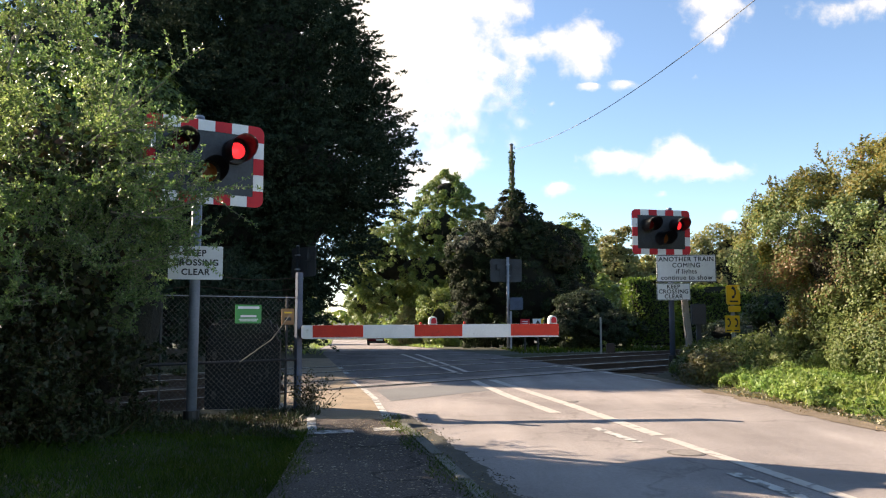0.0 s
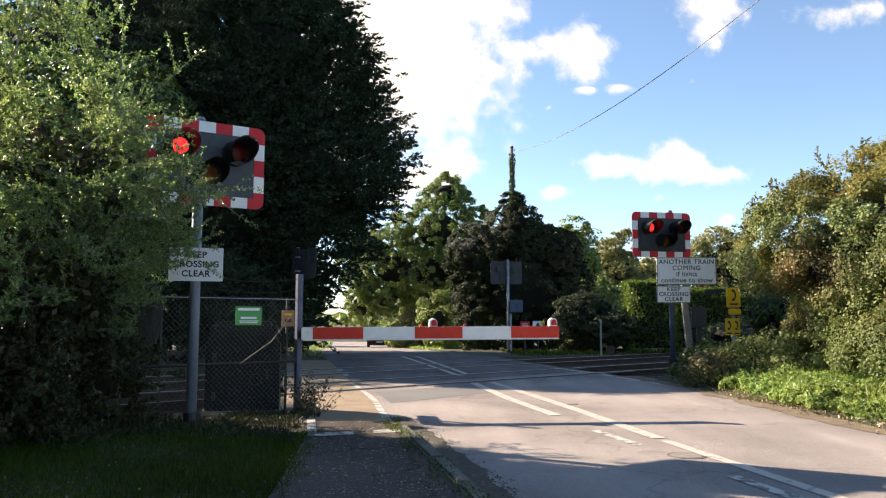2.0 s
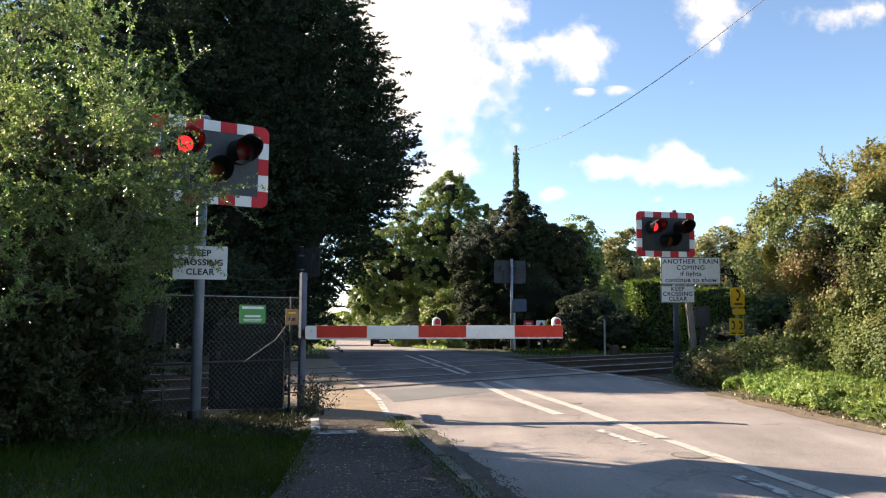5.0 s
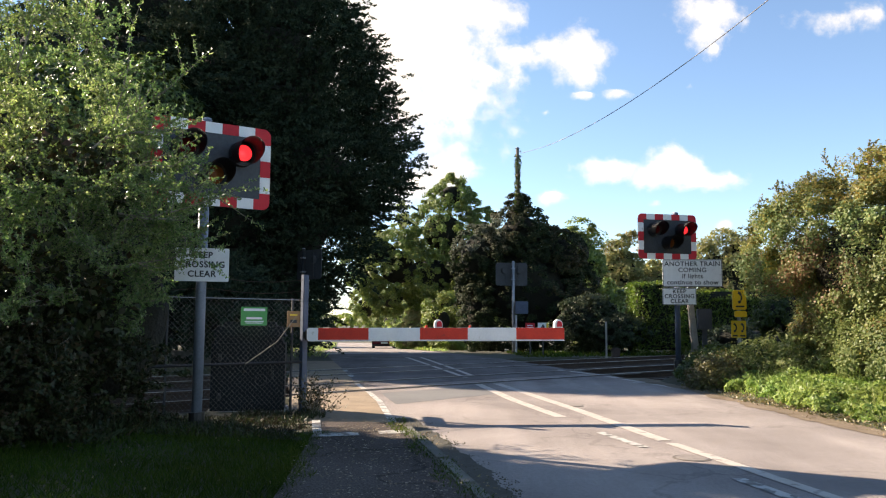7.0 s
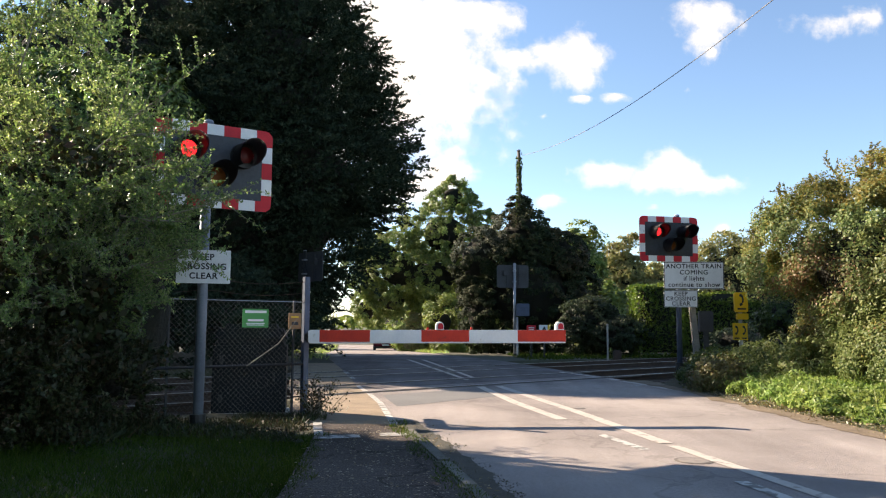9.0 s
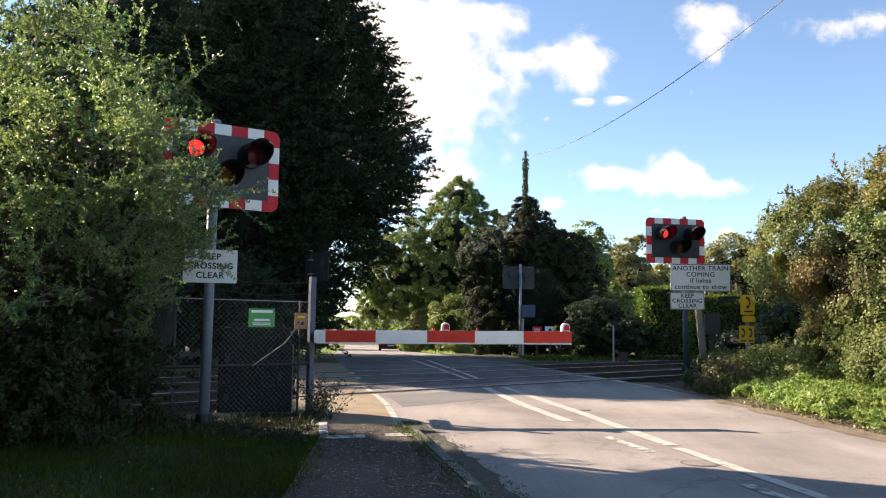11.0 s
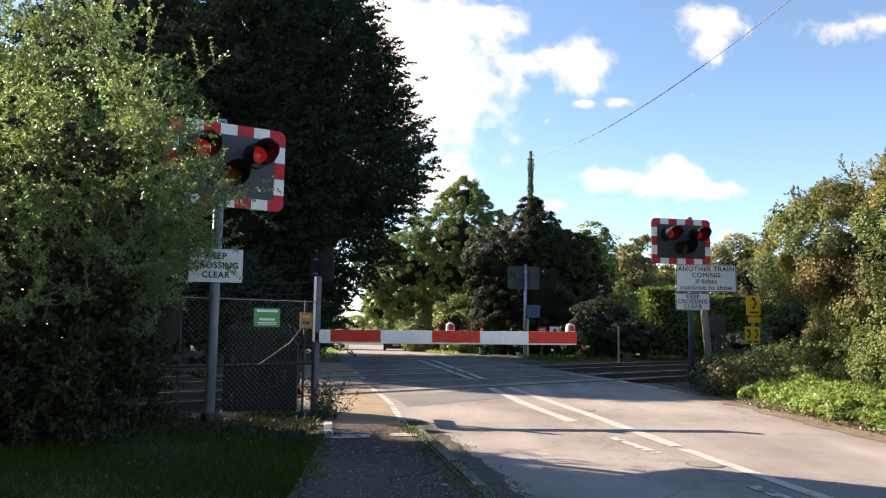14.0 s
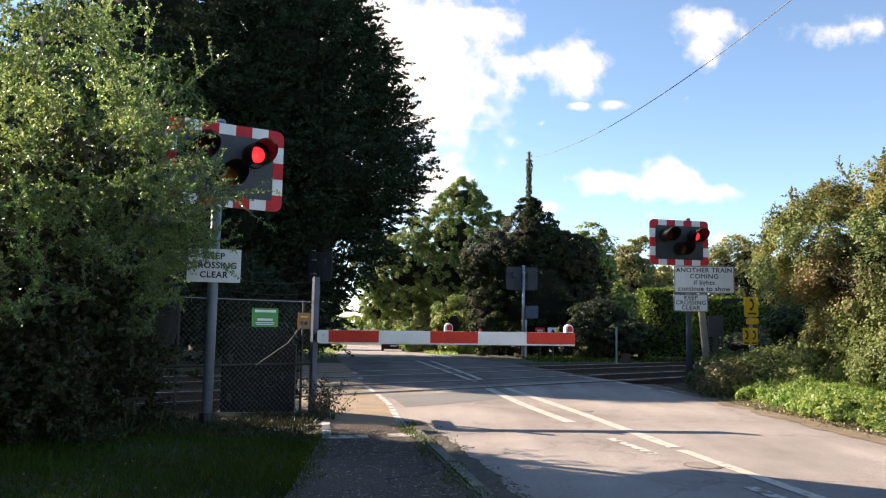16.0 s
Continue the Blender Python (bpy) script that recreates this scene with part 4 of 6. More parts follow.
# ---- fence ----
def fence():
    root = thing("chain_link_fence", pose(-1.84, 9.82, 0, 0, 0, RAIL_TURN + 180), "grey chain link fence with angle posts and barbed wire", "fence")
    part("post", box((0.075, 0.075, 1.95), (0, 0, 0.75), 0.006), POST_PAINT, root, "tall blue-grey steel post")
    for x in (0.17, 1.75, 3.0, 4.1, 5.2):
        part("post", box((0.026, 0.026, 1.6), (x, 0, 0.62), 0.004), BOARD_BACK, root)
    length, high, pitch = 5.2, 1.42, 0.065
    bm = bmesh.new()
    k = -high
    while k < length:
        for sgn in (1, -1):
            x0, x1 = k, k + high
            z0, z1 = (0.02, high) if sgn > 0 else (high, 0.02)
            if x0 < 0:
                z0 += (0 - x0) * (z1 - z0) / (x1 - x0)
                x0 = 0
            if x1 > length:
                z1 -= (x1 - length) * (z1 - z0) / (x1 - x0)
                x1 = length
            strand(bm, (x0, 0.004 * sgn, z0), (x1, 0.004 * sgn, z1), 0.0016)
        k += pitch
    part("mesh_wire", bm, WIRE, root, "dull diamond wire mesh")
    for z in (1.40, 0.62):
        part("rail_wire" if z > 1 else "rail", tube([(0, 0.01, z), (5.2, 0.01, z)], 0.006 if z > 1 else 0.018, 6), GALV if z > 1 else BLACK, root)
    for z in (1.52, 1.66):
        pts = [(5.2 * q / 26, 0, z - 0.05 * math.sin(math.pi * ((q / 26 * 4) % 1))) for q in range(27)]
        part("barbed_wire", tube(pts, 0.003, 4), RUST, root)
    return root


def strand(bm, a, b, r):
    a, b = Vector(a), Vector(b)
    d = (b - a).normalized()
    s = d.cross(Vector((0, 1, 0))).normalized() * r
    n = Vector((0, r, 0))
    va = [bm.verts.new(a + o) for o in (s, -s * 0.5 + n, -s * 0.5 - n)]
    vb = [bm.verts.new(b + o) for o in (s, -s * 0.5 + n, -s * 0.5 - n)]
    for i in range(3):
        bm.faces.new((va[i], va[(i + 1) % 3], vb[(i + 1) % 3], vb[i]))


fence()


def small_sign(name, m, w, h, material, bars, label):
    """A small notice; writing too small to read is plain bars."""
    root = thing(name, m, label, "sign")
    face = part("sign_face", plate(w, h, 0.008, 0.006), material, root)
    for bw, bh, x, z, mt in bars:
        part("text_bar", plate(bw, bh, 0.003, 0, (x, -0.0055, z), 2), mt, face)
    return root


small_sign("notice", pose(-2.36, 9.34, 1.19, 0, 0, 36), 0.33, 0.225, GREEN_SIGN, [(0.27, 0.030, 0, 0.078, WHITE), (0.20, 0.026, 0, -0.025, WHITE), (0.24, 0.010, 0, -0.062, WHITE), (0.22, 0.010, 0, -0.082, WHITE)], "green notice with white bars of writing on the fence")
small_sign("notice", pose(-1.95, 9.68, 1.16, 0, 0, 36), 0.17, 0.20, BROWN_SIGN, [(0.10, 0.02, 0, 0.05, YELLOW), (0.09, 0.04, 0, -0.03, BLACK)], "faded brown plate wired to the fence")

# ---- phone boxes and posts beside the right signal ----
def handset(parent, x, z, s):
    pts = [(x - 0.03 * s + 0.05 * s * math.cos(radians(a)), -0.008, z + 0.07 * s * math.sin(radians(a))) for a in range(-85, 86, 17)]
    part("handset_mark", tube(pts, [0.020 * s] * 3 + [0.012 * s] * 5 + [0.020 * s] * 3, 6), BLACK, parent)


phone = thing("telephone_cabinet", pose(6.22, 16.5, 0, 0, 0, -10), "yellow crossing telephone cabinet with black handset sign", "telephone")
part("post", tube([(0, 0.06, -0.1), (0, 0.06, 1.85)], 0.04, 10), GALV, phone)
case = part("cabinet", box((0.27, 0.16, 0.42), (0, -0.03, 1.63), 0.02), YELLOW, phone, "yellow plastic cabinet")
part("door_edge", box((0.25, 0.01, 0.40), (0, -0.115, 1.63), 0.004), YELLOW, case)
tray = part("lower_case", box((0.24, 0.14, 0.13), (0.02, -0.03, 1.33), 0.015), YELLOW, phone)
signp = part("sign_plate", plate(0.30, 0.36, 0.012, 0.01, (-0.03, -0.04, 1.01)), YELLOW, phone, "yellow plate with handset marks")
handset(case, 0.0, 1.68, 1.5)
part("text_bar", plate(0.17, 0.035, 0.004, 0, (0, -0.122, 1.49), 2), BLACK, case)
for hx in (-0.10, 0.05):
    handset(signp, hx, 1.04, 1.15)
    part("text_bar", plate(0.10, 0.03, 0.004, 0, (hx, -0.048, 0.87), 2), BLACK, signp)
for ob in phone.children_recursive:
    if ob.name.startswith("handset_mark"):
        ob.location.y = -0.115 if ob.parent == case else -0.042

bm = box((0.14, 0.14, 1.75), (0, 0, 0.75), 0.02, None, None, 0.85)
tagged(part("concrete_post", bm, POST_GREY, m=pose(5.14, 15.95, 0.0, 0, -5, 0)), "leaning grey weathered post beside the signal", "post")
loc = thing("equipment_box", pose(5.70, 17.2, 0, 0, 0, -8), "grey lineside equipment box on a stand", "equipment box")
part("body", box((0.30, 0.25, 0.46), (0, 0, 1.22), 0.02), BOARD_BACK, loc)
part("stand", box((0.10, 0.10, 1.2), (0, 0, 0.45), 0.01), BOARD_BACK, loc)
small = thing("equipment_box", pose(2.72, 30.9, float(fall(31))), "small grey box on the far signal post", "equipment box")
part("body", box((0.52, 0.25, 0.5), (0.22, 0, 1.85), 0.02), POST_PAINT, small)
part("stand", box((0.08, 0.08, 1.6), (0.0, 0, 0.75), 0.01), GALV, small)


# small notices beyond the railway
def far_notice(x, y, w, h, top, mat_, mark, label):
    root = thing("notice", pose(x, y, float(fall(y))), label, "sign")
    part("post", tube([(0, 0.03, -0.1), (0, 0.03, top)], 0.03, 8), BLACK, root)
    face = part("sign_face", plate(w, h, 0.01, 0.01, (0, 0, top - h / 2)), mat_, root)
    for args in mark:
        part("mark", args[0], args[1], face)


def triangle(w, at):
    bm = bmesh.new()
    vs = [bm.verts.new((at[0] + dx * w, at[1], at[2] + dz * w)) for dx, dz in ((-0.5, -0.42), (0.5, -0.42), (0, 0.45))]
    bm.faces.new(vs)
    return bm


far_notice(2.87, 27, 0.33, 0.24, 1.16, RED, [(plate(0.2, 0.03, 0.003, 0, (0, -0.008, 1.07), 2), WHITE), (plate(0.2, 0.03, 0.003, 0, (0, -0.008, 1.0), 2), WHITE)], "small red notice with bars of writing by the railway")
far_notice(3.32, 27, 0.36, 0.26, 1.17, WHITE, [(triangle(0.2, (0, -0.008, 1.04)), BLACK), (plate(0.06, 0.25, 0.003, 0, (0.145, -0.008, 1.04), 2), YELLOW)], "small white and yellow warning notice by the railway")
for x, y, h in ((5.32, 26, 1.5),):
    tagged(part("fence_post", box((0.06, 0.06, h + 0.2), (0, 0, h / 2 - 0.1), 0.012), CONCRETE, m=pose(x, y, float(land(x, y)))), "pale lineside post in front of dark shrubs", "post", "lineside posts")
tagged(part("cable_cabinet", box((0.25, 0.25, 0.4), (0, 0, 0.15), 0.03), RUST, m=pose(5.5, 25.4, -0.05)), "small rusty brown cable pot by the track", "cable pot")


# ---- trees, hedges, weeds ----
def plant(name, label, category, leaf_mesh, leaf_mat, trunk=None, limb_tips=(), m=None, bark=None, group="", seed=1, core=()):
    rng = np.random.default_rng(seed)
    root = thing(name, m, label, category, group)
    part("crown", leaf_mesh, leaf_mat, root)
    if trunk:
        pts, radii = trunk
        part("trunk", tube(pts, radii, 10), bark or BARK, root, smooth=True)
        limbs("limb", pts[len(pts) // 2], limb_tips, radii[len(pts) // 2] * 0.6, bark or BARK, root, rng)
    # solid near-black cores stand in for the shade between the leaves
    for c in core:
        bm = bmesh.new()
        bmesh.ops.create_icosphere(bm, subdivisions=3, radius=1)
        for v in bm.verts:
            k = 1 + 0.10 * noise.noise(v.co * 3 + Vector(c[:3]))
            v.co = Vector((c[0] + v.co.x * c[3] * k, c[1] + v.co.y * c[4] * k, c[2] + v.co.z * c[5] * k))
        part("shade_core", bm, CORE_DARK, root, "solid near-black core standing in for shade between leaves", smooth=True)
    return root


# near-black colour imitates the depth of shade inside a crown
CORE_DARK = surface("near-black crown core", (0.012, 0.014, 0.008), (0.02, 0.018, 0.011), rough=1.0, scale=4, fine=20, bump=1.0, depth=0.1)


def shrink(blobs, k):
    return [(x, y, z, a * k, b * k, c * k) for x, y, z, a, b, c in blobs]


# great cypresses beyond the railway
def cypress(x, y, high, wide, seed, clumps, lean=0.0):
    rng = np.random.default_rng(seed)
    base = float(land(x, y))
    blobs = []
    for u, w in ((0.11, 0.43), (0.22, 0.70), (0.33, 1.0), (0.43, 0.92), (0.54, 0.76), (0.66, 0.56), (0.78, 0.38), (0.9, 0.2)):
        blobs.append((lean * u, 0, high * u, wide * w, wide * w, high * 0.115))
    at, out = fronds(blobs, int(clumps * 0.85), 42, 0.40 + 0.125 * wide, rng, (0.70, 1.0), 0.13, 1.0, 0.2)
    lm = leaves("crown", at, out, 0.15, 0.055, rng, 0.6, 0.1)
    tips = [(rng.uniform(-0.4, 0.4) * wide, rng.uniform(-0.4, 0.4) * wide, high * (0.52 + 0.05 * k)) for k in range(5)]
    plant("cypress_tree", "tall dense dark cypress tree beyond the railway", "tree", lm, CONIFER_LEAF,
          ([(0, 0, -0.3), (0, 0, high * 0.2), (0, 0, high * 0.5), (0, 0, high * 0.82)], [0.38, 0.32, 0.2, 0.02] if high > 10 else [0.14, 0.12, 0.08, 0.01]), tips, pose(x, y, base), group="cypresses", seed=seed, core=shrink(blobs[:-2], 0.60))


cypress(-6.6, 27.5, 19.3, 5.2, 11, 9500)
cypress(-12.6, 30.5, 20.5, 5.7, 12, 4600)
cypress(-9.8, 34.0, 18.0, 5.0, 13, 2000)
cypress(-19.0, 32.0, 13.5, 4.2, 18, 2000)
cypress(-5.3, 18.8, 2.6, 1.1, 14, 500)
cypress(-7.1, 18.6, 3.0, 1.2, 15, 500)
# slim cypress added, its height set to shade the far crossing
cypress(-7.2, 24.8, 12.5, 2.4, 17, 1500)
cypress(-12.6, 23.4, 14.0, 2.5, 19, 1300)

# lower trees added out of view along the far side of the railway, to cast shade
for x, y, h, w, s in ((-10.6, 16.4, 4.3, 1.7, 21), (-12.3, 14.8, 6.7, 1.7, 22), (-13.8, 13.0, 7.6, 1.8, 28), (-15.0, 11.2, 9.2, 2.0, 24), (-16.6, 9.0, 6.2, 2.0, 25), (-11.9, 19.0, 6.4, 2.0, 26)):
    rng = np.random.default_rng(s)
    blobs = [(0, 0, h * 0.5, w, w, h * 0.46), (w * 0.5, 0.3, h * 0.32, w * 0.8, w * 0.8, h * 0.32), (-w * 0.5, 0, h * 0.55, w * 0.7, w * 0.7, h * 0.34)]
    at, out = crown(blobs, 600, 14, 0.18, rng, floor=0.0)
    plant("shade_tree", "unseen leafy tree, added to shade the fence and road", "tree", leaves("crown", at, out, 0.16, 0.09, rng), HEDGE_LEAF,
          ([(0, 0, -0.3), (0.1, 0, h * 0.25), (0, 0.1, h * 0.5), (0, 0, h * 0.8)], [0.16, 0.13, 0.09, 0.03]), [(w * 0.6, 0, h * 0.6), (-w * 0.6, 0.2, h * 0.65), (0, -w * 0.5, h * 0.6)], pose(x, y, float(land(x, y))), group="trees along the railway", seed=s, core=shrink(blobs, 0.66))

# tall-stemmed trees added behind the hedge so that their crowns shade the crossing
for x, y, low, high, w, s in ((-9.0, 20.6, 4.9, 8.0, 2.0, 181), (-11.6, 22.2, 5.6, 8.9, 1.9, 182), (-10.2, 23.4, 5.0, 9.2, 1.8, 183)):
    rng = np.random.default_rng(s)
    mid, half = (low + high) / 2, (high - low) / 2
    blobs = [(0, 0, mid, w, w, half), (w * 0.4, 0.3, mid - half * 0.4, w * 0.7, w * 0.7, half * 0.55), (-w * 0.3, -0.3, mid + half * 0.4, w * 0.7, w * 0.7, half * 0.55)]
    at, out = lobed(blobs, 170, 110, 0.45, rng)
    plant("shade_tree", "tall-stemmed tree hidden by the hedge, added to shade the crossing", "tree", plates("crown", at, out, 0.16, 0.10, rng), HEDGE_LEAF,
          ([(0, 0, -0.3), (0.1, 0, low * 0.5), (0, 0.1, low), (0, 0, mid)], [0.20, 0.16, 0.13, 0.05]), [(w * 0.6, 0, mid), (-w * 0.6, 0.2, mid)], pose(x, y, float(land(x, y))), group="trees along the railway", seed=s, core=shrink(blobs, 0.7))

# hedge bush beside the footway
rng = np.random.default_rng(31)
# the blob at x -5.9 is unseen, added to shade the lawn
HEDGE = [(-4.4, 7.0, 0.8, 1.5, 1.4, 1.2), (-3.65, 6.9, 2.1, 1.2, 1.1, 1.2), (-3.95, 6.9, 3.1, 0.9, 0.9, 1.1), (-3.4, 6.7, 1.5, 0.80, 1.0, 1.25), (-3.18, 6.6, 2.5, 0.74, 0.8, 0.8), (-4.3, 8.4, 1.5, 0.85, 0.8, 1.5), (-3.9, 8.45, 2.6, 0.8, 0.8, 0.95), (-5.9, 7.0, 0.7, 1.5, 1.4, 1.0), (-3.7, 6.7, 3.3, 0.8, 0.8, 0.7)]
base, out = crown(HEDGE, 620, 7, 0.025, rng, (0.70, 1.0), 0.22, 2.1, 0.05, twig=0.55)
thin = (base[:, 0] < -4.15) & (base[:, 1] < 7.15) & (base[:, 2] > 1.5) & (rng.random(len(base)) < 0.45)
thin |= (base[:, 0] < -3.2) & (base[:, 2] > 2.6) & (rng.random(len(base)) < 0.35)
gap = np.linalg.norm((base - np.array([-3.2, 6.6, 3.35])) / np.array([0.36, 1.4, 0.30]), axis=1)
thin |= (gap < 1) & (rng.random(len(base)) < 0.85)
base, out = base[~thin], out[~thin]
way = unit(out * 0.8 + np.array([0.1, 0, 0.22]) + rng.normal(size=base.shape) * np.array([0.5, 0.5, 0.28]))
pts, at, ways = shoots(base, way, rng.uniform(0.12, 0.42, len(base)), rng, 0.0085)
pick = rng.integers(0, len(base), len(base) * 3)
knot = rng.integers(1, 4, len(pick))
turn = unit((pts[pick, knot + 1] - pts[pick, knot]) * 5 + rng.normal(size=(len(pick), 3)) * 0.55)
pts2, at2, ways2 = shoots(pts[pick, knot], turn, rng.uniform(0.06, 0.18, len(pick)), rng, 0.0085)
at, ways = np.concatenate([at, at2]), np.concatenate([ways, ways2])
# leaves below this height get the darker colour that imitates shade
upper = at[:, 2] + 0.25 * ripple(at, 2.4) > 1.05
hedge_bush = plant("hedge_bush", "overgrown small-leaved hedge bush leaning over the signal", "bush", leaves("crown", at[upper], ways[upper], 0.031, 0.0145, rng, 0.9), BUSH_LEAF, seed=31)
part("lower_growth", leaves("lower_growth", at[~upper], ways[~upper], 0.046, 0.026, rng, 0.8), DARKENED_LEAF, hedge_bush, "lower hedge leaves, darkened for shade")
tagged(part("twig_growth", twig_mesh("twig_growth", pts, 0.0035), TWIG, hedge_bush, "grey thorny twigs"), kind="stuff")
tagged(part("fine_twig_growth", twig_mesh("fine_twig_growth", pts2, 0.002), TWIG, hedge_bush, "fine grey twigs"), kind="stuff")
# inner leaves use the same shade-dark colour so gaps look deep
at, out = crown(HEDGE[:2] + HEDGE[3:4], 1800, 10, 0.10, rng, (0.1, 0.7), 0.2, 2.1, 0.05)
part("inner_foliage", leaves("inner_foliage", at, out, 0.085, 0.05, rng, 0.5), DARKENED_LEAF, hedge_bush, "dense inner leaves, darkened for shade")
# near-black core added inside the bush to thicken its shadow
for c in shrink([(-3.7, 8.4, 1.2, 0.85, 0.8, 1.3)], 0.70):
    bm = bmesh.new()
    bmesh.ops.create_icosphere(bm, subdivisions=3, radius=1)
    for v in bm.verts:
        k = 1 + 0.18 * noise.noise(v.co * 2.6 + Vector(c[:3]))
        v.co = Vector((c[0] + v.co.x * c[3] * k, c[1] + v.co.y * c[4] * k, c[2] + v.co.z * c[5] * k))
    part("shade_core", bm, CORE_DARK, hedge_bush, "solid near-black core standing in for shade between leaves", smooth=True)


# a dense bush added out of view behind the signal, to shade the near road
rng = np.random.default_rng(34)
blobs = [(-5.3, 8.95, 1.6, 0.8, 0.55, 1.6), (-5.3, 8.95, 3.15, 0.75, 0.5, 1.15)]
at, out = lobed(blobs, 130, 110, 0.30, rng, floor=0.05)
plant("hedge_bush", "unseen dense bush behind the signal, added to shade the road", "bush", plates("crown", at, out, 0.07, 0.042, rng), HEDGE_LEAF, seed=34, core=shrink(blobs, 0.86), group="hedge along the footway")

# more hedge added out of view beside the footway, to block skylight
rng = np.random.default_rng(35)
for y, s in ((3.2, 36), (0.2, 37), (-3.0, 38), (-6.4, 39)):
    blobs = [(-4.9, y, 1.2, 1.5, 1.9, 1.5), (-5.2, y, 2.9, 1.4, 1.8, 1.4), (-5.6, y - 0.5, 4.2, 1.3, 1.6, 1.1)]
    at, out = crown(blobs, 1500, 12, 0.02, rng, (0.6, 1.08), 0.17, 2.1, 0.05, twig=0.3)
    plant("hedge_bush", "unseen hedge bush beside the footway, added to block skylight", "bush", leaves("crown", at, out, 0.055, 0.03, rng, 0.5), BUSH_LEAF, seed=s, core=shrink(blobs, 0.7), group="hedge along the footway")


def spray(name, root, way, length, seed, parent, leaf_mat, leaf=0.031, shoots=6):
    """A free shoot of the bush: a bent twig with side shoots and small leaves, hinged at its root."""
    rng = np.random.default_rng(seed)
    w = Vector(way).normalized()
    bm = bmesh.new()
    places, ways = [], []

    def shoot(p, d, ln, r, depth):
        pts = [p]
        for k in range(6):
            d = (d + Vector(rng.normal(size=3)) * 0.10 + Vector((0, 0, 0.03))).normalized()
            pts.append(pts[-1] + d * ln / 6)
        tube(pts, [r * (1 - 0.85 * k / 6) for k in range(7)], 5, bm)
        for k in range(int(ln / 0.009)):
            u = rng.uniform(0.08, 1) * 6
            i = min(5, int(u))
            q = pts[i].lerp(pts[i + 1], u - i)
            places.append(np.array(q) + rng.normal(size=3) * 0.010)
            ways.append(np.array(d) * 0.5 + rng.normal(size=3) * 0.5)
        if depth:
            for k in range(shoots):
                i = 1 + k % 5
                side = Vector(rng.normal(size=3))
                side = (side - d * side.dot(d)).normalized()
                shoot(pts[i], (d * 0.75 + side * 0.8).normalized(), ln * rng.uniform(0.25, 0.5), r * 0.5, depth - 1)

    shoot(Vector((0, 0, 0)), w, length, 0.009, 1)
    tw = part(name, bm, TWIG, parent, "bare grey twig with leafy side shoots", Matrix.Translation(root))
    tagged(part("leaf_spray", leaves("leaf_spray", np.array(places), np.array(ways), leaf, leaf * 0.48, rng, 0.5), leaf_mat, tw), kind="stuff")
    return tw


SPRAYS = []
for root, way, ln, s in (((-2.78, 6.1, 2.6), (0.42, -0.05, 0.9), 1.15, 41), ((-2.65, 6.1, 2.75), (0.85, 0.0, 0.55), 0.95, 42), ((-2.9, 6.1, 2.2), (0.9, 0.1, 0.35), 0.95, 43),
                         ((-2.75, 6.4, 1.98), (0.95, 0.05, 0.10), 1.2, 44), ((-2.7, 6.6, 2.25), (0.9, 0.2, 0.1), 0.75, 45), ((-3.5, 6.0, 3.1), (0.2, 0, 0.95), 0.9, 46),
                         ((-4.1, 5.9, 3.3), (-0.3, -0.1, 0.9), 1.0, 47), ((-2.75, 6.5, 1.6), (0.9, 0.1, 0.2), 0.6, 48), ((-4.6, 5.7, 3.0), (0.5, -0.2, 0.8), 1.1, 49), ((-2.7, 6.4, 2.45), (0.8, 0.0, -0.1), 0.7, 50), ((-3.1, 7.8, 1.98), (0.95, 0.0, -0.18), 0.6, 161), ((-3.1, 7.75, 1.8), (0.95, 0.0, -0.05), 0.6, 162), ((-3.05, 7.9, 1.92), (0.95, 0.0, -0.08), 0.75, 166), ((-3.05, 7.9, 1.62), (0.95, 0.0, 0.12), 0.5, 167), ((-2.85, 6.0, 2.5), (0.75, 0.0, 0.65), 0.9, 163), ((-2.75, 6.3, 2.02), (0.95, 0.0, -0.02), 0.75, 164), ((-2.8, 6.1, 2.6), (0.9, 0.0, 0.25), 0.8, 165)):
    SPRAYS.append((spray("branch", root, way, ln, s, hedge_bush, BUSH_LEAF), root, s))

# oak row along the road beyond
rng = np.random.default_rng(51)
OAK = [(2.6, -0.5, 7.9, 1.5, 1.5, 1.2), (0, 0, 7.8, 3.0, 2.8, 2.6), (2.2, -0.5, 6.0, 2.6, 2.4, 2.2), (-3.0, 0, 5.4, 2.6, 2.4, 2.4), (-0.8, -0.5, 4.9, 3.6, 2.6, 2.2), (-5.0, 0, 4.9, 1.6, 1.6, 1.6), (0.6, 0, 10.2, 1.6, 1.6, 1.5), (1.6, -1, 2.6, 2.6, 2.0, 2.4), (0.2, -1.5, 1.9, 2.0, 1.8, 1.9), (-4.0, 0, 6.3, 2.1, 2.0, 1.9), (-5.1, 0, 2.7, 1.1, 1.2, 1.5), (-3.4, 0, 3.4, 1.8, 1.6, 1.5)]
at, out = lobed(OAK, 1700, 85, 0.27, rng, (0.62, 1.08), 0.30, 1.15, 0.0, 0.85, -0.4)
plant("oak_tree", "broad sunlit green oak tree beside the lane", "tree", plates("crown", at, out, 0.135, 0.09, rng, 0.5), OAK_LEAF,
      ([(0, 0, -0.4), (0.1, 0, 2.0), (0, 0, 4.5), (0.2, 0, 7.5)], [0.45, 0.38, 0.25, 0.08]), [(2.4, 0, 6.2), (-2.8, 0, 5.6), (0.4, -1.5, 7.5), (0.6, 0.5, 9.2)], pose(-0.4, 51, float(fall(51))), seed=51, core=shrink(OAK, 0.45))
rng = np.random.default_rng(52)
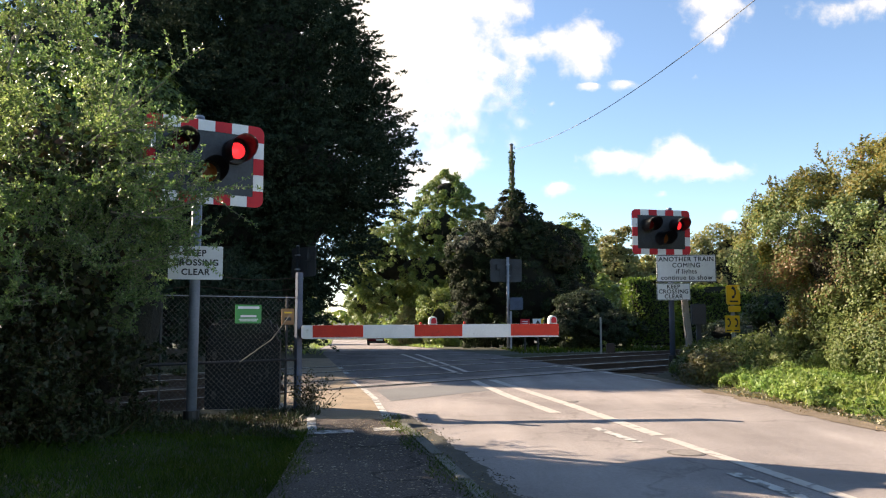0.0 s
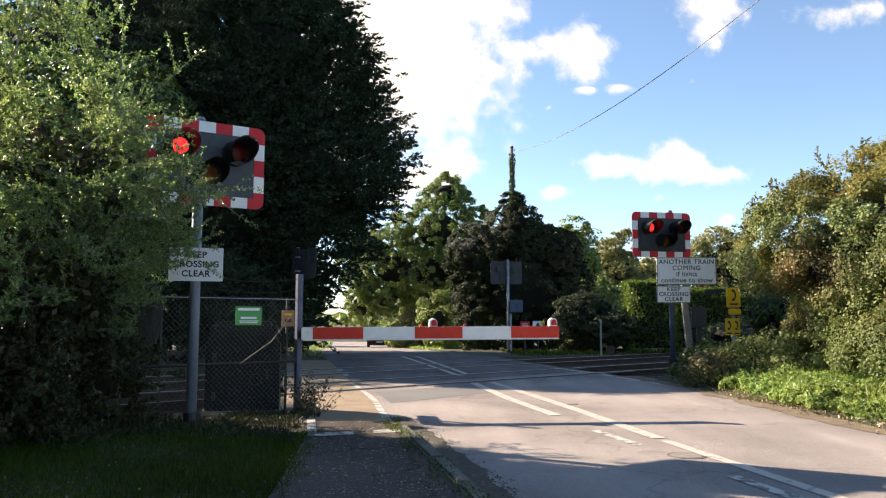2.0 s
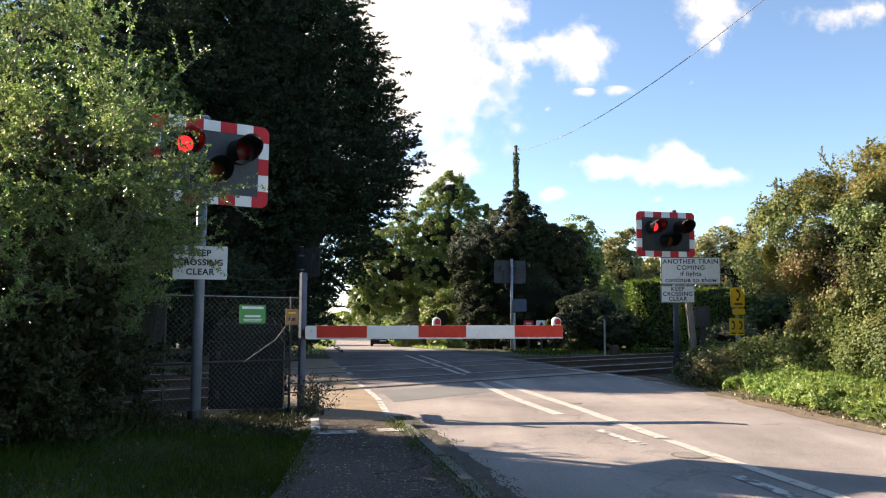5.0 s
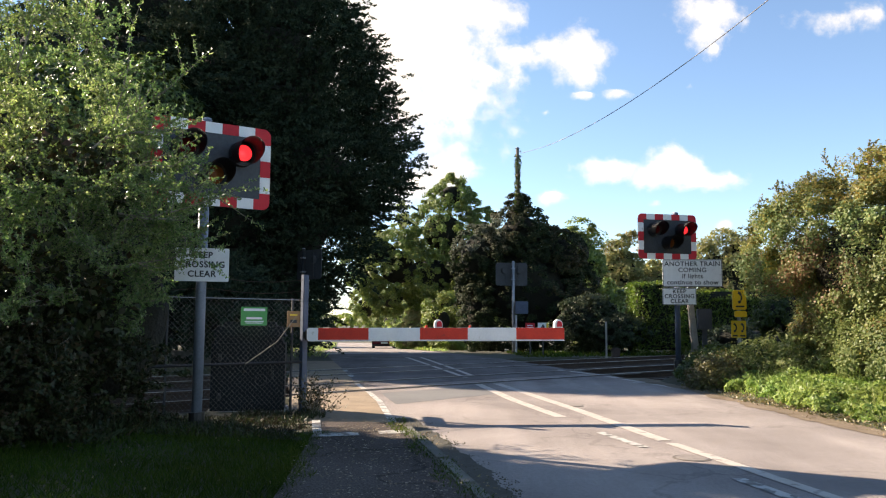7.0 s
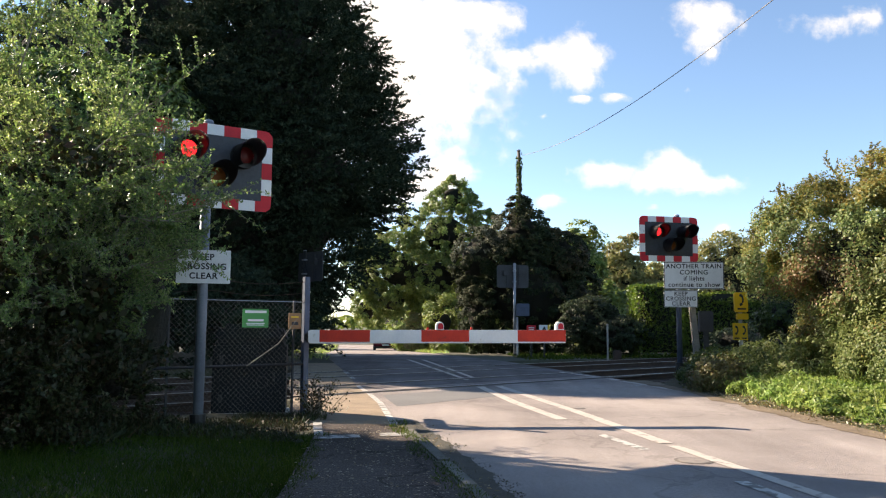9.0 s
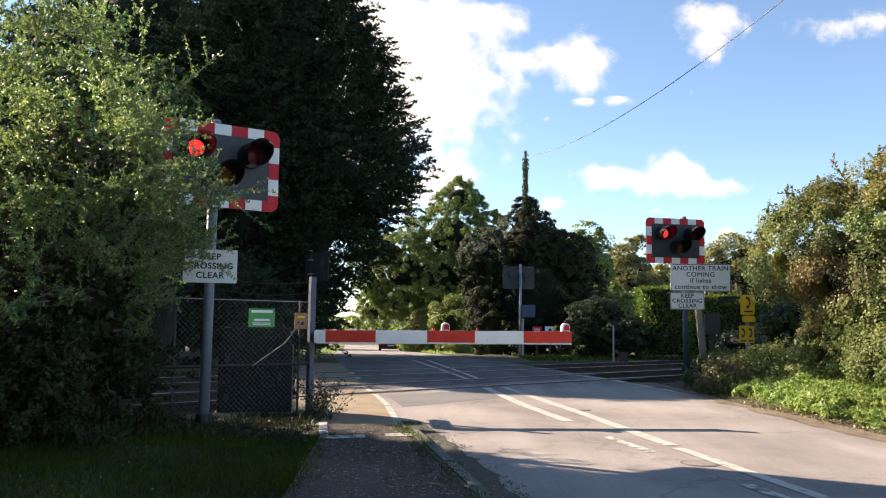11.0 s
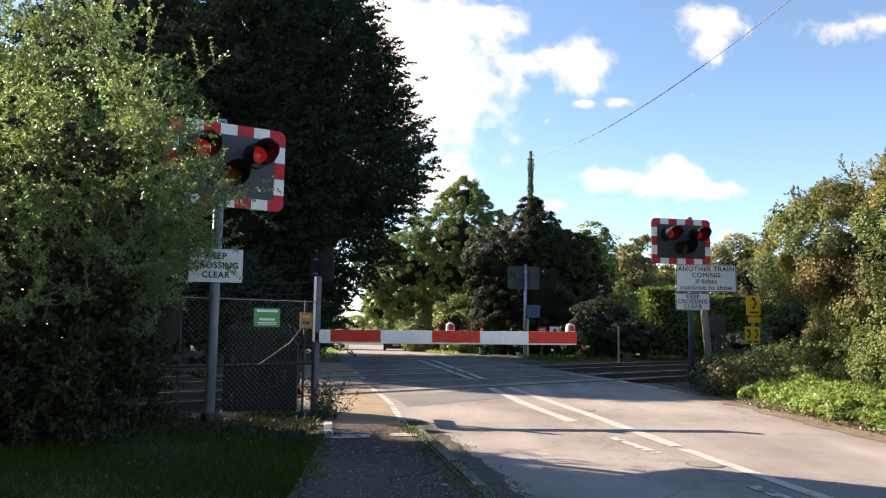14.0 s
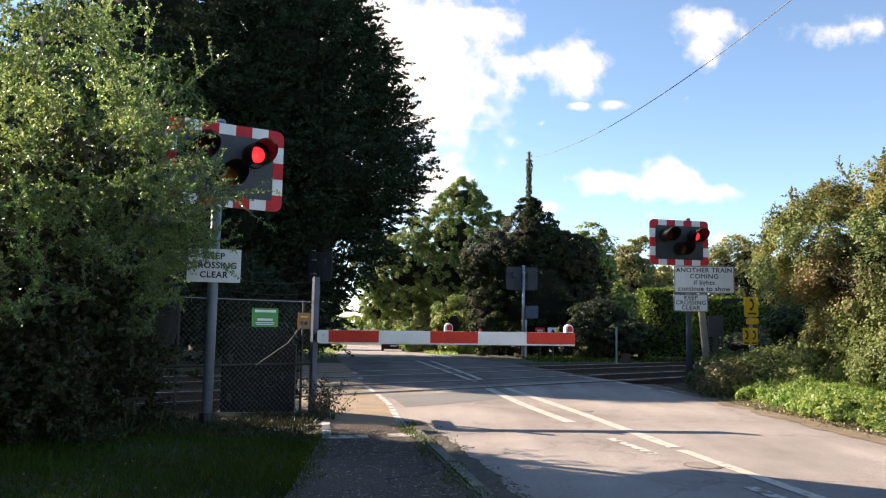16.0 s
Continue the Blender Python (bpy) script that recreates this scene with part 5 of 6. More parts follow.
for k, (x, y, h, w) in enumerate(((-2.6, 84, 7.5, 4.0), (-4.6, 110, 9.0, 5.0), (-8.6, 150, 7.5, 6.0), (-31, 150, 8, 6), (-15.0, 62, 7.0, 2.6), (0.6, 66, 8.0, 3.5))):
    blobs = [(0, 0, h * 0.5, w, w, h * 0.48), (w * 0.5, 0, h * 0.35, w * 0.8, w * 0.8, h * 0.35), (-w * 0.5, 0, h * 0.3, w * 0.7, w * 0.7, h * 0.3)]
    at, out = lobed(blobs, 150, 90, 0.9, rng, floor=-0.2)
    plant("roadside_tree", "leafy tree further along the lane", "tree", plates("crown", at, out, 0.30, 0.20, rng), OAK_LEAF,
          ([(0, 0, -0.4), (0, 0, h * 0.3), (0, 0, h * 0.6)], [0.25, 0.2, 0.08]), [(w * 0.5, 0, h * 0.6), (-w * 0.5, 0, h * 0.5)], pose(x, y, float(fall(y))), group="trees along the lane", seed=60 + k, core=shrink(blobs, 0.6))

# low bright bushes at the foot of the oak
for k, (x, y, r, h, mt) in enumerate(((-0.25, 43.5, 1.15, 3.3, OAK_LEAF), (0.6, 45.0, 0.9, 2.6, OAK_LEAF), (-1.9, 49.0, 1.0, 2.3, POPLAR_LEAF), (-3.0, 52.0, 0.9, 1.9, NETTLE_LEAF))):
    rng = np.random.default_rng(170 + k)
    blobs = [(0, 0, h * 0.5, r, r, h * 0.5), (r * 0.5, 0.2, h * 0.3, r * 0.7, r * 0.7, h * 0.32), (-r * 0.45, 0, h * 0.62, r * 0.6, r * 0.6, h * 0.34)]
    at, out = lobed(blobs, 70, 130, 0.32, rng, (0.7, 1.0), 0.2, 2.0, -0.1)
    plant("roadside_bush", "bright green sunlit bush beside the lane", "bush", plates("crown", at, out, 0.12, 0.08, rng), mt, m=pose(x, y, float(fall(y))), group="bushes along the lane", seed=170 + k, core=shrink(blobs, 0.3))

# ivy-clad thicket round the telegraph pole
rng = np.random.default_rng(71)
IVY = [(0.35, 0, 3.0, 2.9, 2.2, 3.2), (0.1, -0.2, 5.4, 1.55, 1.4, 1.55), (0.0, 0, 6.5, 0.6, 0.6, 0.95), (-1.9, 0, 4.4, 1.3, 1.4, 1.6), (1.9, 0, 4.4, 1.4, 1.5, 1.5), (2.5, 0.3, 2.4, 1.25, 1.5, 2.3), (-1.9, 0, 2.2, 0.9, 1.4, 2.2)]
at, out = lobed(IVY, 1500, 90, 0.20, rng, (0.86, 1.02), 0.12, 1.5, 0.0)
speck = ripple(at, 1.7) + 0.5 * rng.normal(size=len(at))
pale = (at[:, 0] < -0.7) & (at[:, 2] > 4.6) & (at[:, 2] < 6.4) & (speck > -0.1)
brown = ((at[:, 0] > 1.3) & (at[:, 2] > 2.6) | (at[:, 0] < -0.2) & (at[:, 2] > 5.2)) & (speck > 0.15) & ~pale
rest = ~pale & ~brown
ivy_thicket = plant("ivy_thicket", "dark ivy-smothered thicket round the telegraph pole", "thicket", plates("crown", at[rest], out[rest], 0.095, 0.07, rng), IVY_LEAF, seed=71, m=pose(3.3, 36.2, float(fall(36))), core=shrink(IVY, 0.62),
      trunk=([(0.8, 0, -0.3), (0.8, 0, 2.0), (0.9, 0, 4.0)], [0.2, 0.15, 0.05]), limb_tips=[(2.2, 0, 4.0), (-1.4, 0, 4.2)])
part("climber_bloom", plates("climber_bloom", at[pale], out[pale], 0.085, 0.06, rng), CLEMATIS, ivy_thicket, "pale feathery climber on the shoulder")
part("brown_leaves", plates("brown_leaves", at[brown], out[brown], 0.095, 0.065, rng), CLIMBER_BROWN, ivy_thicket, "browning climber leaves")

pole = thing("telegraph_pole", pose(3.32, 36, float(fall(36))), "weathered telegraph pole wrapped in ivy", "telegraph pole")
part("shaft", tube([(0, 0, -0.3), (0, 0, 5), (-0.06, 0, 9.62)], [0.14, 0.10, 0.07], 12), POLE_WOOD, pole, smooth=True)
part("pole_cap", tube([(-0.06, 0, 9.62), (-0.06, 0, 9.68)], [0.11, 0.06], 12), GALV, pole)
for z in (8.9, 9.25):
    part("step", tube([(-0.2, 0, z), (0.1, 0, z)], 0.012, 6), GALV, pole)
part("insulator", tube([(0.06, -0.1, 9.42), (0.06, -0.1, 9.52)], [0.035, 0.025], 8), WHITE, pole)
rng = np.random.default_rng(72)
n = 1500
zz = 6.0 + 3.3 * rng.random(n) ** 1.4
ang = rng.random(n) * 6.28
rr = 0.09 + (0.25 * np.clip((7.4 - zz) / 1.4, 0, 1) + 0.10 * (0.5 + 0.5 * np.sin(zz * 9) * np.sin(zz * 4.1))) * rng.random(n)
at = np.stack([rr * np.cos(ang) - 0.05, rr * np.sin(ang), zz], 1)
part("ivy", leaves("ivy", at, unit(at * np.array([1, 1, 0])), 0.085, 0.065, rng), HEDGE_LEAF, pole, "ivy leaves climbing the shaft")

pts = [Vector((3.4 + (36 - y) * 0.128, y, 7.36 + 0.00455 * (y - 16.3) ** 2)) for y in np.linspace(35.9, -6, 43)]
tagged(part("overhead_cable", tube(pts, 0.010, 6), CABLE), "thin black overhead telephone cable from the pole", "cable")

# thicket on the right verge
rng = np.random.default_rng(81)
THICKET = [(6.25, 12.9, 2.85, 0.85, 0.9, 0.8), (5.8, 13.3, 2.35, 0.62, 0.8, 0.62), (7.1, 12.4, 3.3, 0.85, 0.9, 0.65), (7.7, 13.2, 1.2, 1.7, 2.0, 1.4), (7.3, 12.8, 2.3, 1.5, 1.6, 1.2), (7.6, 11.4, 2.4, 1.6, 1.8, 1.5), (8.2, 10.4, 2.0, 2.0, 2.0, 1.8), (6.5, 13.6, 2.7, 1.0, 1.0, 0.65), (8.8, 12.4, 2.9, 1.8, 2.0, 1.5), (7.0, 11.0, 1.0, 1.2, 1.5, 0.9), (7.9, 14.6, 1.6, 1.2, 1.2, 1.5), (6.75, 12.7, 2.1, 1.0, 1.2, 1.0), (7.6, 12.0, 3.0, 1.0, 1.2, 0.8)]
at, out = lobed(THICKET, 900, 400, 0.25, rng, (0.66, 1.0), 0.22, 2.0, 0.12, 0.88, 0.05)
kind = ripple(at + 3, 1.1) + 0.35 * ripple(at, 3.1) + 0.36 * rng.normal(size=len(at))
rusty = (np.linalg.norm((at - np.array([5.75, 12.4, 1.95])) / np.array([0.5, 0.9, 0.48]), axis=1) + 0.4 * rng.normal(size=len(at)) < 1) | (kind > 1.15)
yellow = ~rusty & (kind + 0.42 * (at[:, 2] - 2.35) > 0.36)
green = ~rusty & ~yellow
thicket = plant("thicket_bush", "tall tangled thicket turning yellow beside the road", "bush", plates("crown", at[green], out[green], 0.046, 0.030, rng), THICKET_LEAF, seed=81, core=shrink(THICKET[3:7] + THICKET[8:9] + THICKET[11:], 0.6))
part("yellowing_leaves", plates("yellowing_leaves", at[yellow], out[yellow], 0.044, 0.028, rng), THICKET_YELLOW, thicket, "yellowing leaves at the top")
part("rusty_leaves", plates("rusty_leaves", at[rusty], out[rusty], 0.044, 0.028, rng), THICKET_RUST, thicket, "patch of rust-coloured leaves")

for k, (root, way, ln) in enumerate((((5.75, 13.3, 2.75), (-0.6, 0, 0.7), 0.9), ((5.6, 13.3, 2.5), (-0.7, 0, 0.6), 0.8), ((5.9, 13.2, 2.95), (-0.45, 0, 0.85), 0.95), ((5.65, 13.1, 2.65), (-0.4, 0, 0.8), 0.9), ((5.9, 13.3, 2.95), (-0.75, 0, 0.55), 0.75), ((6.0, 13.1, 3.2), (-0.5, 0, 0.8), 0.65), ((6.3, 13.0, 3.35), (-0.15, 0, 0.95), 0.6), ((6.5, 12.6, 3.5), (-0.45, 0, 0.75), 0.8), ((6.9, 12.4, 3.6), (-0.3, -0.1, 0.9), 0.8), ((7.3, 12.2, 3.75), (-0.1, 0, 0.95), 0.7), ((7.4, 11.4, 3.7), (-0.5, 0, 0.7), 0.9), ((7.7, 11.2, 3.8), (-0.2, 0, 0.95), 0.9), ((8.0, 10.8, 3.7), (-0.3, -0.2, 0.9), 0.9))):
    SPRAYS.append((spray("branch", root, way, ln * 0.7, 140 + k, thicket, THICKET_YELLOW, 0.045), root, 140 + k))

# small shrubs in front of it and round the signal
rng = np.random.default_rng(91)
for x, y, r, h, mt, lb in ((4.75, 14.6, 0.4, 0.28, HEDGE_LEAF, "low green shrub at the foot of the signal"), (4.55, 13.4, 0.4, 0.4, DRY_LEAF, "browning weed clump at the roadside"), (5.25, 15.2, 0.5, 0.38, HEDGE_LEAF, "low green shrub at the foot of the signal"), (5.0, 14.1, 0.5, 0.36, DRY_LEAF, "browning weed clump at the roadside"), (5.6, 14.0, 0.6, 0.58, THICKET_LEAF, "low green shrub at the roadside"), (6.1, 13.2, 0.7, 0.8, THICKET_LEAF, "low green shrub at the roadside"), (6.7, 13.9, 0.8, 1.0, THICKET_LEAF, "low bramble clump at the roadside"), (5.5, 15.6, 0.6, 0.45, HEDGE_LEAF, "low green shrub at the foot of the signal"), (6.3, 15.8, 0.6, 0.45, HEDGE_LEAF, "low green shrub below the telephone")):
    blobs = [(0, 0, h * 0.45, r, r, h * 0.6), (r * 0.5, 0, h * 0.35, r * 0.6, r * 0.6, h * 0.5)]
    at, out = lobed(blobs, 60, 60, 0.17, rng, (0.6, 1.05), 0.2, 3.0, -0.05)
    plant("shrub", lb, "shrub", plates("crown", at, out, 0.06, 0.036, rng, 0.6), mt, m=pose(x, y, float(land(x, y))), group="low shrubs", seed=91)


def tuft_field(name, n, area, length, width, mat_, seed, label, category, lift=0.0, lean=0.35, keep=None):
    """Grass or weeds: upright blades scattered over an area."""
    rng = np.random.default_rng(seed)
    x = rng.uniform(area[0], area[1], n)
    y = rng.uniform(area[2], area[3], n)
    ok = keep(x, y) if keep else np.ones(n, bool)
    x, y = x[ok], y[ok]
    n = len(x)
    z = land(x, y) + lift
    k = rng.uniform(0.5, 1.3, (n, 1)) * (0.8 + 0.4 * ripple(np.stack([x, y, z], 1), 2.0))[:, None]
    d = unit(np.stack([rng.normal(size=n) * lean, rng.normal(size=n) * lean, np.ones(n)], 1))
    s = unit(np.cross(d, rng.normal(size=(n, 3))))
    p = np.stack([x, y, z], 1)
    bend = np.stack([rng.normal(size=n), rng.normal(size=n), np.zeros(n)], 1) * length * 0.25
    v = np.stack([p - s * width / 2, p + s * width / 2, p + d * length * k + s * width * 0.3 + bend * k, p + d * length * k * 1.05 - s * width * 0.1 + bend * k], 1)
    return tagged(part(name, quads(name, v), mat_), label, category, kind="stuff")


def right_of_road(a, b):
    return lambda x, y: (x > np.interp(y, ROAD_Y, ROAD_R) + a) & (x < np.interp(y, ROAD_Y, ROAD_R) + b)


rng = np.random.default_rng(100)
mounds = []
for k in range(70):
    y = rng.uniform(6.2, 13.6)
    x = float(np.interp(y, ROAD_Y, ROAD_R)) + rng.uniform(0.48, 1.9)
    mounds.append((x, y, float(land(x, y)) + 0.03, rng.uniform(0.22, 0.45), rng.uniform(0.22, 0.45), rng.uniform(0.06, 0.17)))
at, out = lobed(mounds, 1000, 50, 0.08, rng, (0.7, 1.05), 0.25, 3.0, 0.02, 0.8)
tagged(part("nettle_bank", plates("nettle_bank", at, out, 0.058, 0.032, rng, 0.6), NETTLE_LEAF), "bank of bright green nettles on the verge", "weeds", kind="stuff")
tuft_field("verge_weeds", 16000, (4.3, 9.5, 6, 14), 0.25, 0.014, NETTLE_LEAF, 101, "bright green verge weeds at the road edge", "weeds", lean=0.6, keep=right_of_road(0.35, 2.6))
tuft_field("verge_grass", 9000, (4.3, 12, -4, 8), 0.14, 0.008, GRASS_LEAF, 102, "rough verge grass", "grass", lean=0.6, keep=right_of_road(0.4, 4.0))
tuft_field("verge_litter", 7000, (4.2, 6, 3, 14), 0.05, 0.02, DRY_LEAF, 103, "dry grass and leaf litter at the edge", "weeds", lean=1.2, keep=lambda x, y: np.abs(x - np.interp(y, ROAD_Y, ROAD_R) - 0.26 - 0.12 * np.sin(y * 4.3) * np.sin(y * 1.7)) < 0.26)
tuft_field("verge_leaves", 5200, (4.1, 6, 3, 14), 0.035, 0.025, FALLEN_LEAF, 118, "fallen leaves along the road edge", "leaves", 0.01, 2.5, lambda x, y: np.abs(x - np.interp(y, ROAD_Y, ROAD_R) - 0.12 - 0.1 * np.sin(y * 3.1)) < 0.22)
tuft_field("lawn_grass", 60000, (-5.5, -1.0, 3.5, 8.6), 0.07, 0.006, GRASS_LEAF, 104, "short mown grass beside the footway", "grass", lean=0.5, keep=lambda x, y: (x < np.interp(y, [3, 5, 7.0, 7.4, 7.6], [-1.03, -1.07, -1.24, -1.40, -1.6]) + 0.07 * np.sin(y * 7) * np.sin(y * 2.3 + 1)) & (y < np.interp(x, [-3.5, -2.2, -1.4], [8.6, 8.35, 7.75]) + 0.14 * np.sin(x * 6) * np.sin(x * 2.1 + 2)))
tuft_field("trodden_weeds", 5200, (-4.2, -1.45, 7.3, 8.7), 0.05, 0.012, DARKENED_LEAF, 115, "low dark weeds on the trodden earth", "weeds", 0.04, 0.9, lambda x, y: x < np.interp(y, [7.3, 8.7], [-1.4, -1.6]) + 0.08 * np.sin(y * 11))
tuft_field("bush_foot_weeds", 2600, (-5.2, -2.95, 6.6, 8.5), 0.16, 0.016, DARKENED_LEAF, 114, "dark weeds at the foot of the hedge", "weeds", 0.04, 0.8)
tuft_field("kerb_weeds", 14000, (-1.2, 0.8, 4.0, 8.6), 0.030, 0.007, GRASS_LEAF, 105, "weeds along the kerb joint", "weeds", 0.09, 0.7, lambda x, y: np.abs(x - np.interp(y, ROAD_Y, ROAD_L) + 0.14 + 0.05 * np.sin(y * 5)) < 0.10)
tuft_field("gutter_moss", 15000, (-1.0, 1.2, 3.6, 9.0), 0.018, 0.012, DRY_DARK, 120, "low moss and grass in the gutter", "moss", 0.012, 1.2, lambda x, y: (np.abs(x - np.interp(y, ROAD_Y, ROAD_L) - 0.12) < 0.20 + 0.08 * np.sin(y * 5.3) * np.sin(y * 13)) & (np.sin(y * 3.3) * np.sin(y * 8.1 + 1) + np.sin(x * 19) * 0.4 > -0.4))
tuft_field("kerb_grass", 3200, (-1.2, 0.8, 4.0, 8.6), 0.055, 0.007, GRASS_LEAF, 121, "grass tufts along the kerb", "grass", 0.07, 0.8, lambda x, y: (np.abs(x - np.interp(y, ROAD_Y, ROAD_L) + 0.13) < 0.07) & (np.sin(y * 4.7) * np.sin(y * 1.9 + 2) > 0.1))
tuft_field("gutter_litter", 2600, (-1.0, 1.2, 3.6, 9.0), 0.03, 0.022, FALLEN_LEAF, 116, "dead leaves and grit in the gutter", "leaves", 0.012, 2.5, lambda x, y: np.abs(x - np.interp(y, ROAD_Y, ROAD_L) - 0.08) < 0.11)
tuft_field("path_edge_grass", 9000, (-1.8, -0.9, 3.5, 7.6), 0.06, 0.006, GRASS_LEAF, 117, "grass creeping over the path edge", "grass", 0.05, 0.8, lambda x, y: np.abs(x - np.interp(y, [3, 5, 7.7], [-1.03, -1.07, -1.33])) < 0.05 + 0.14 * np.abs(np.sin(y * 3.1) * np.sin(y * 7.7)))
rng = np.random.default_rng(112)
n = 1500
y = rng.uniform(3.6, 8.6, n)
x = np.interp(y, [3, 8.5], [-1.0, -1.4]) + rng.random(n) ** 0.8 * (np.interp(y, ROAD_Y, ROAD_L) - 0.2 - np.interp(y, [3, 8.5], [-1.0, -1.4]))
at = np.stack([x, y, np.full(n, 0.064)], 1)
fl = leaves("fallen_leaves", at, np.zeros((n, 3)), 0.027, 0.017, rng, 0.0)
co = np.zeros(n * 12, dtype=np.float32)
fl.vertices.foreach_get("co", co)
co = co.reshape(-1, 3)
co[:, 2] = 0.066 + (co[:, 2] - 0.064) * 0.18
fl.vertices.foreach_set("co", co.ravel())
tagged(part("fallen_leaves", fl, FALLEN_LEAF), "scattered pale fallen leaves on the footway", "leaves", kind="stuff")
tuft_field("lawn_leaves", 70, (-4.2, -1.2, 4.2, 7.6), 0.02, 0.016, FALLEN_LEAF, 119, "a few fallen leaves on the grass", "leaves", 0.055, 2.0, lambda x, y: x < np.interp(y, [3, 5, 7.6], [-1.05, -1.1, -1.4]))
tuft_field("far_verge_grass", 9000, (-8, 0, 38, 80), 0.22, 0.04, NETTLE_LEAF, 106, "sunlit verge grass along the far lane", "grass", lean=0.5, keep=right_of_road(0.1, 2.5))
tuft_field("far_verge_grass_left", 6000, (-16, -2, 24, 80), 0.22, 0.04, NETTLE_LEAF, 107, "verge grass along the far lane", "grass", lean=0.5, keep=lambda x, y: (x < np.interp(y, ROAD_Y, ROAD_L) - 0.1) & (x > np.interp(y, ROAD_Y, ROAD_L) - 2.5))
tuft_field("trackside_grass", 9000, (2.5, 14, 20, 34), 0.16, 0.03, GRASS_LEAF, 108, "rough grass beyond the tracks", "grass", lean=0.5, keep=lambda x, y: (x * RN.x + y * RN.y > 17.2) & (x > np.interp(y, ROAD_Y, ROAD_R) + 0.3))
tuft_field("fence_weeds", 1600, (-4.5, -1.3, 8.0, 10.2), 0.08, 0.016, DARKENED_LEAF, 109, "dark weeds along the fence foot", "weeds", lean=0.6, keep=lambda x, y: np.abs(x * RN.x + y * RN.y - 8.72) < 0.12)
tuft_field("fence_corner_weeds", 1100, (-2.5, -1.45, 8.55, 9.5), 0.11, 0.016, DARKENED_LEAF, 113, "dark green weeds round the fence corner", "weeds", lean=0.7, keep=lambda x, y: x < -1.55 + 0.12 * np.sin(y * 9))

# dry bush by the tall fence post
rng = np.random.default_rng(111)
bm = bmesh.new()
pl = []
for k in range(44):
    d = Vector((rng.normal() * 0.45 + 0.1, rng.normal() * 0.35, 1)).normalized()
    p = Vector((rng.normal() * 0.06, rng.normal() * 0.06, -0.02))
    q = p + d * rng.uniform(0.3, 0.60)
    tube([p, p.lerp(q, 0.5) + Vector((rng.normal() * 0.02, 0, 0.02)), q], [0.004, 0.003, 0.0015], 4, bm)
    for j in range(22):
        pl.append(np.array(p.lerp(q, rng.uniform(0.25, 1))) + rng.normal(size=3) * 0.025)
dry = thing("dry_bush", pose(-1.60, 9.40, 0), "small dry brown bush at the foot of the fence post", "bush")
tagged(part("stem_growth", bm, TWIG, dry), kind="stuff")
part("foliage", leaves("foliage", np.array(pl), np.zeros((len(pl), 3)), 0.034, 0.017, rng), DRY_DARK, dry)
bm = tube([(-2.42, 9.22, 0.62), (-2.1, 9.45, 0.88), (-1.94, 9.55, 1.12), (-1.9, 9.62, 1.2)], [0.007, 0.006, 0.0045, 0.0025], 6)
tagged(part("dead_branch", bm, TWIG), "bare pale dead branch leaning on the fence", "branch")

# clipped hedge and trees on the far right
rng = np.random.default_rng(121)


def clipped_hedge(x0, x1, y, depth, h, seed):
    rng = np.random.default_rng(seed)
    n = int((x1 - x0) * 2200)
    x, u = rng.uniform(x0, x1, n), rng.random(n)
    top = u < 0.35
    yy = np.where(top, rng.uniform(y, y + depth, n), y + rng.normal(size=n) * 0.05)
    zz = np.where(top, h + rng.normal(size=n) * 0.05, rng.uniform(0, h, n)) + 0.06 * np.sin(x * 2.3)
    at = np.stack([x, yy, zz + land(x, yy)], 1)
    end = u > 0.78
    at[end, 0] = x0 + 0.12 + rng.normal(size=end.sum()) * 0.06
    at[end, 1] = rng.uniform(y, y + depth, end.sum())
    out = np.where(top[:, None], np.array([0, 0, 1.0]), np.array([0, -1.0, 0.2]))
    out[end] = (-1.0, 0, 0.2)
    root = thing("clipped_hedge", None, "dense clipped green garden hedge beyond the tracks", "hedge")
    part("crown", leaves("crown", at, out, 0.12, 0.07, rng), CLIPPED_LEAF, root)
    # near-black box added inside for the shade between hedge leaves
    part("shade_core", box((x1 - x0 - 0.6, depth - 0.3, h - 0.2), ((x0 + x1) / 2, y + depth / 2, h / 2 - 0.05), 0.1), CORE_DARK, root)


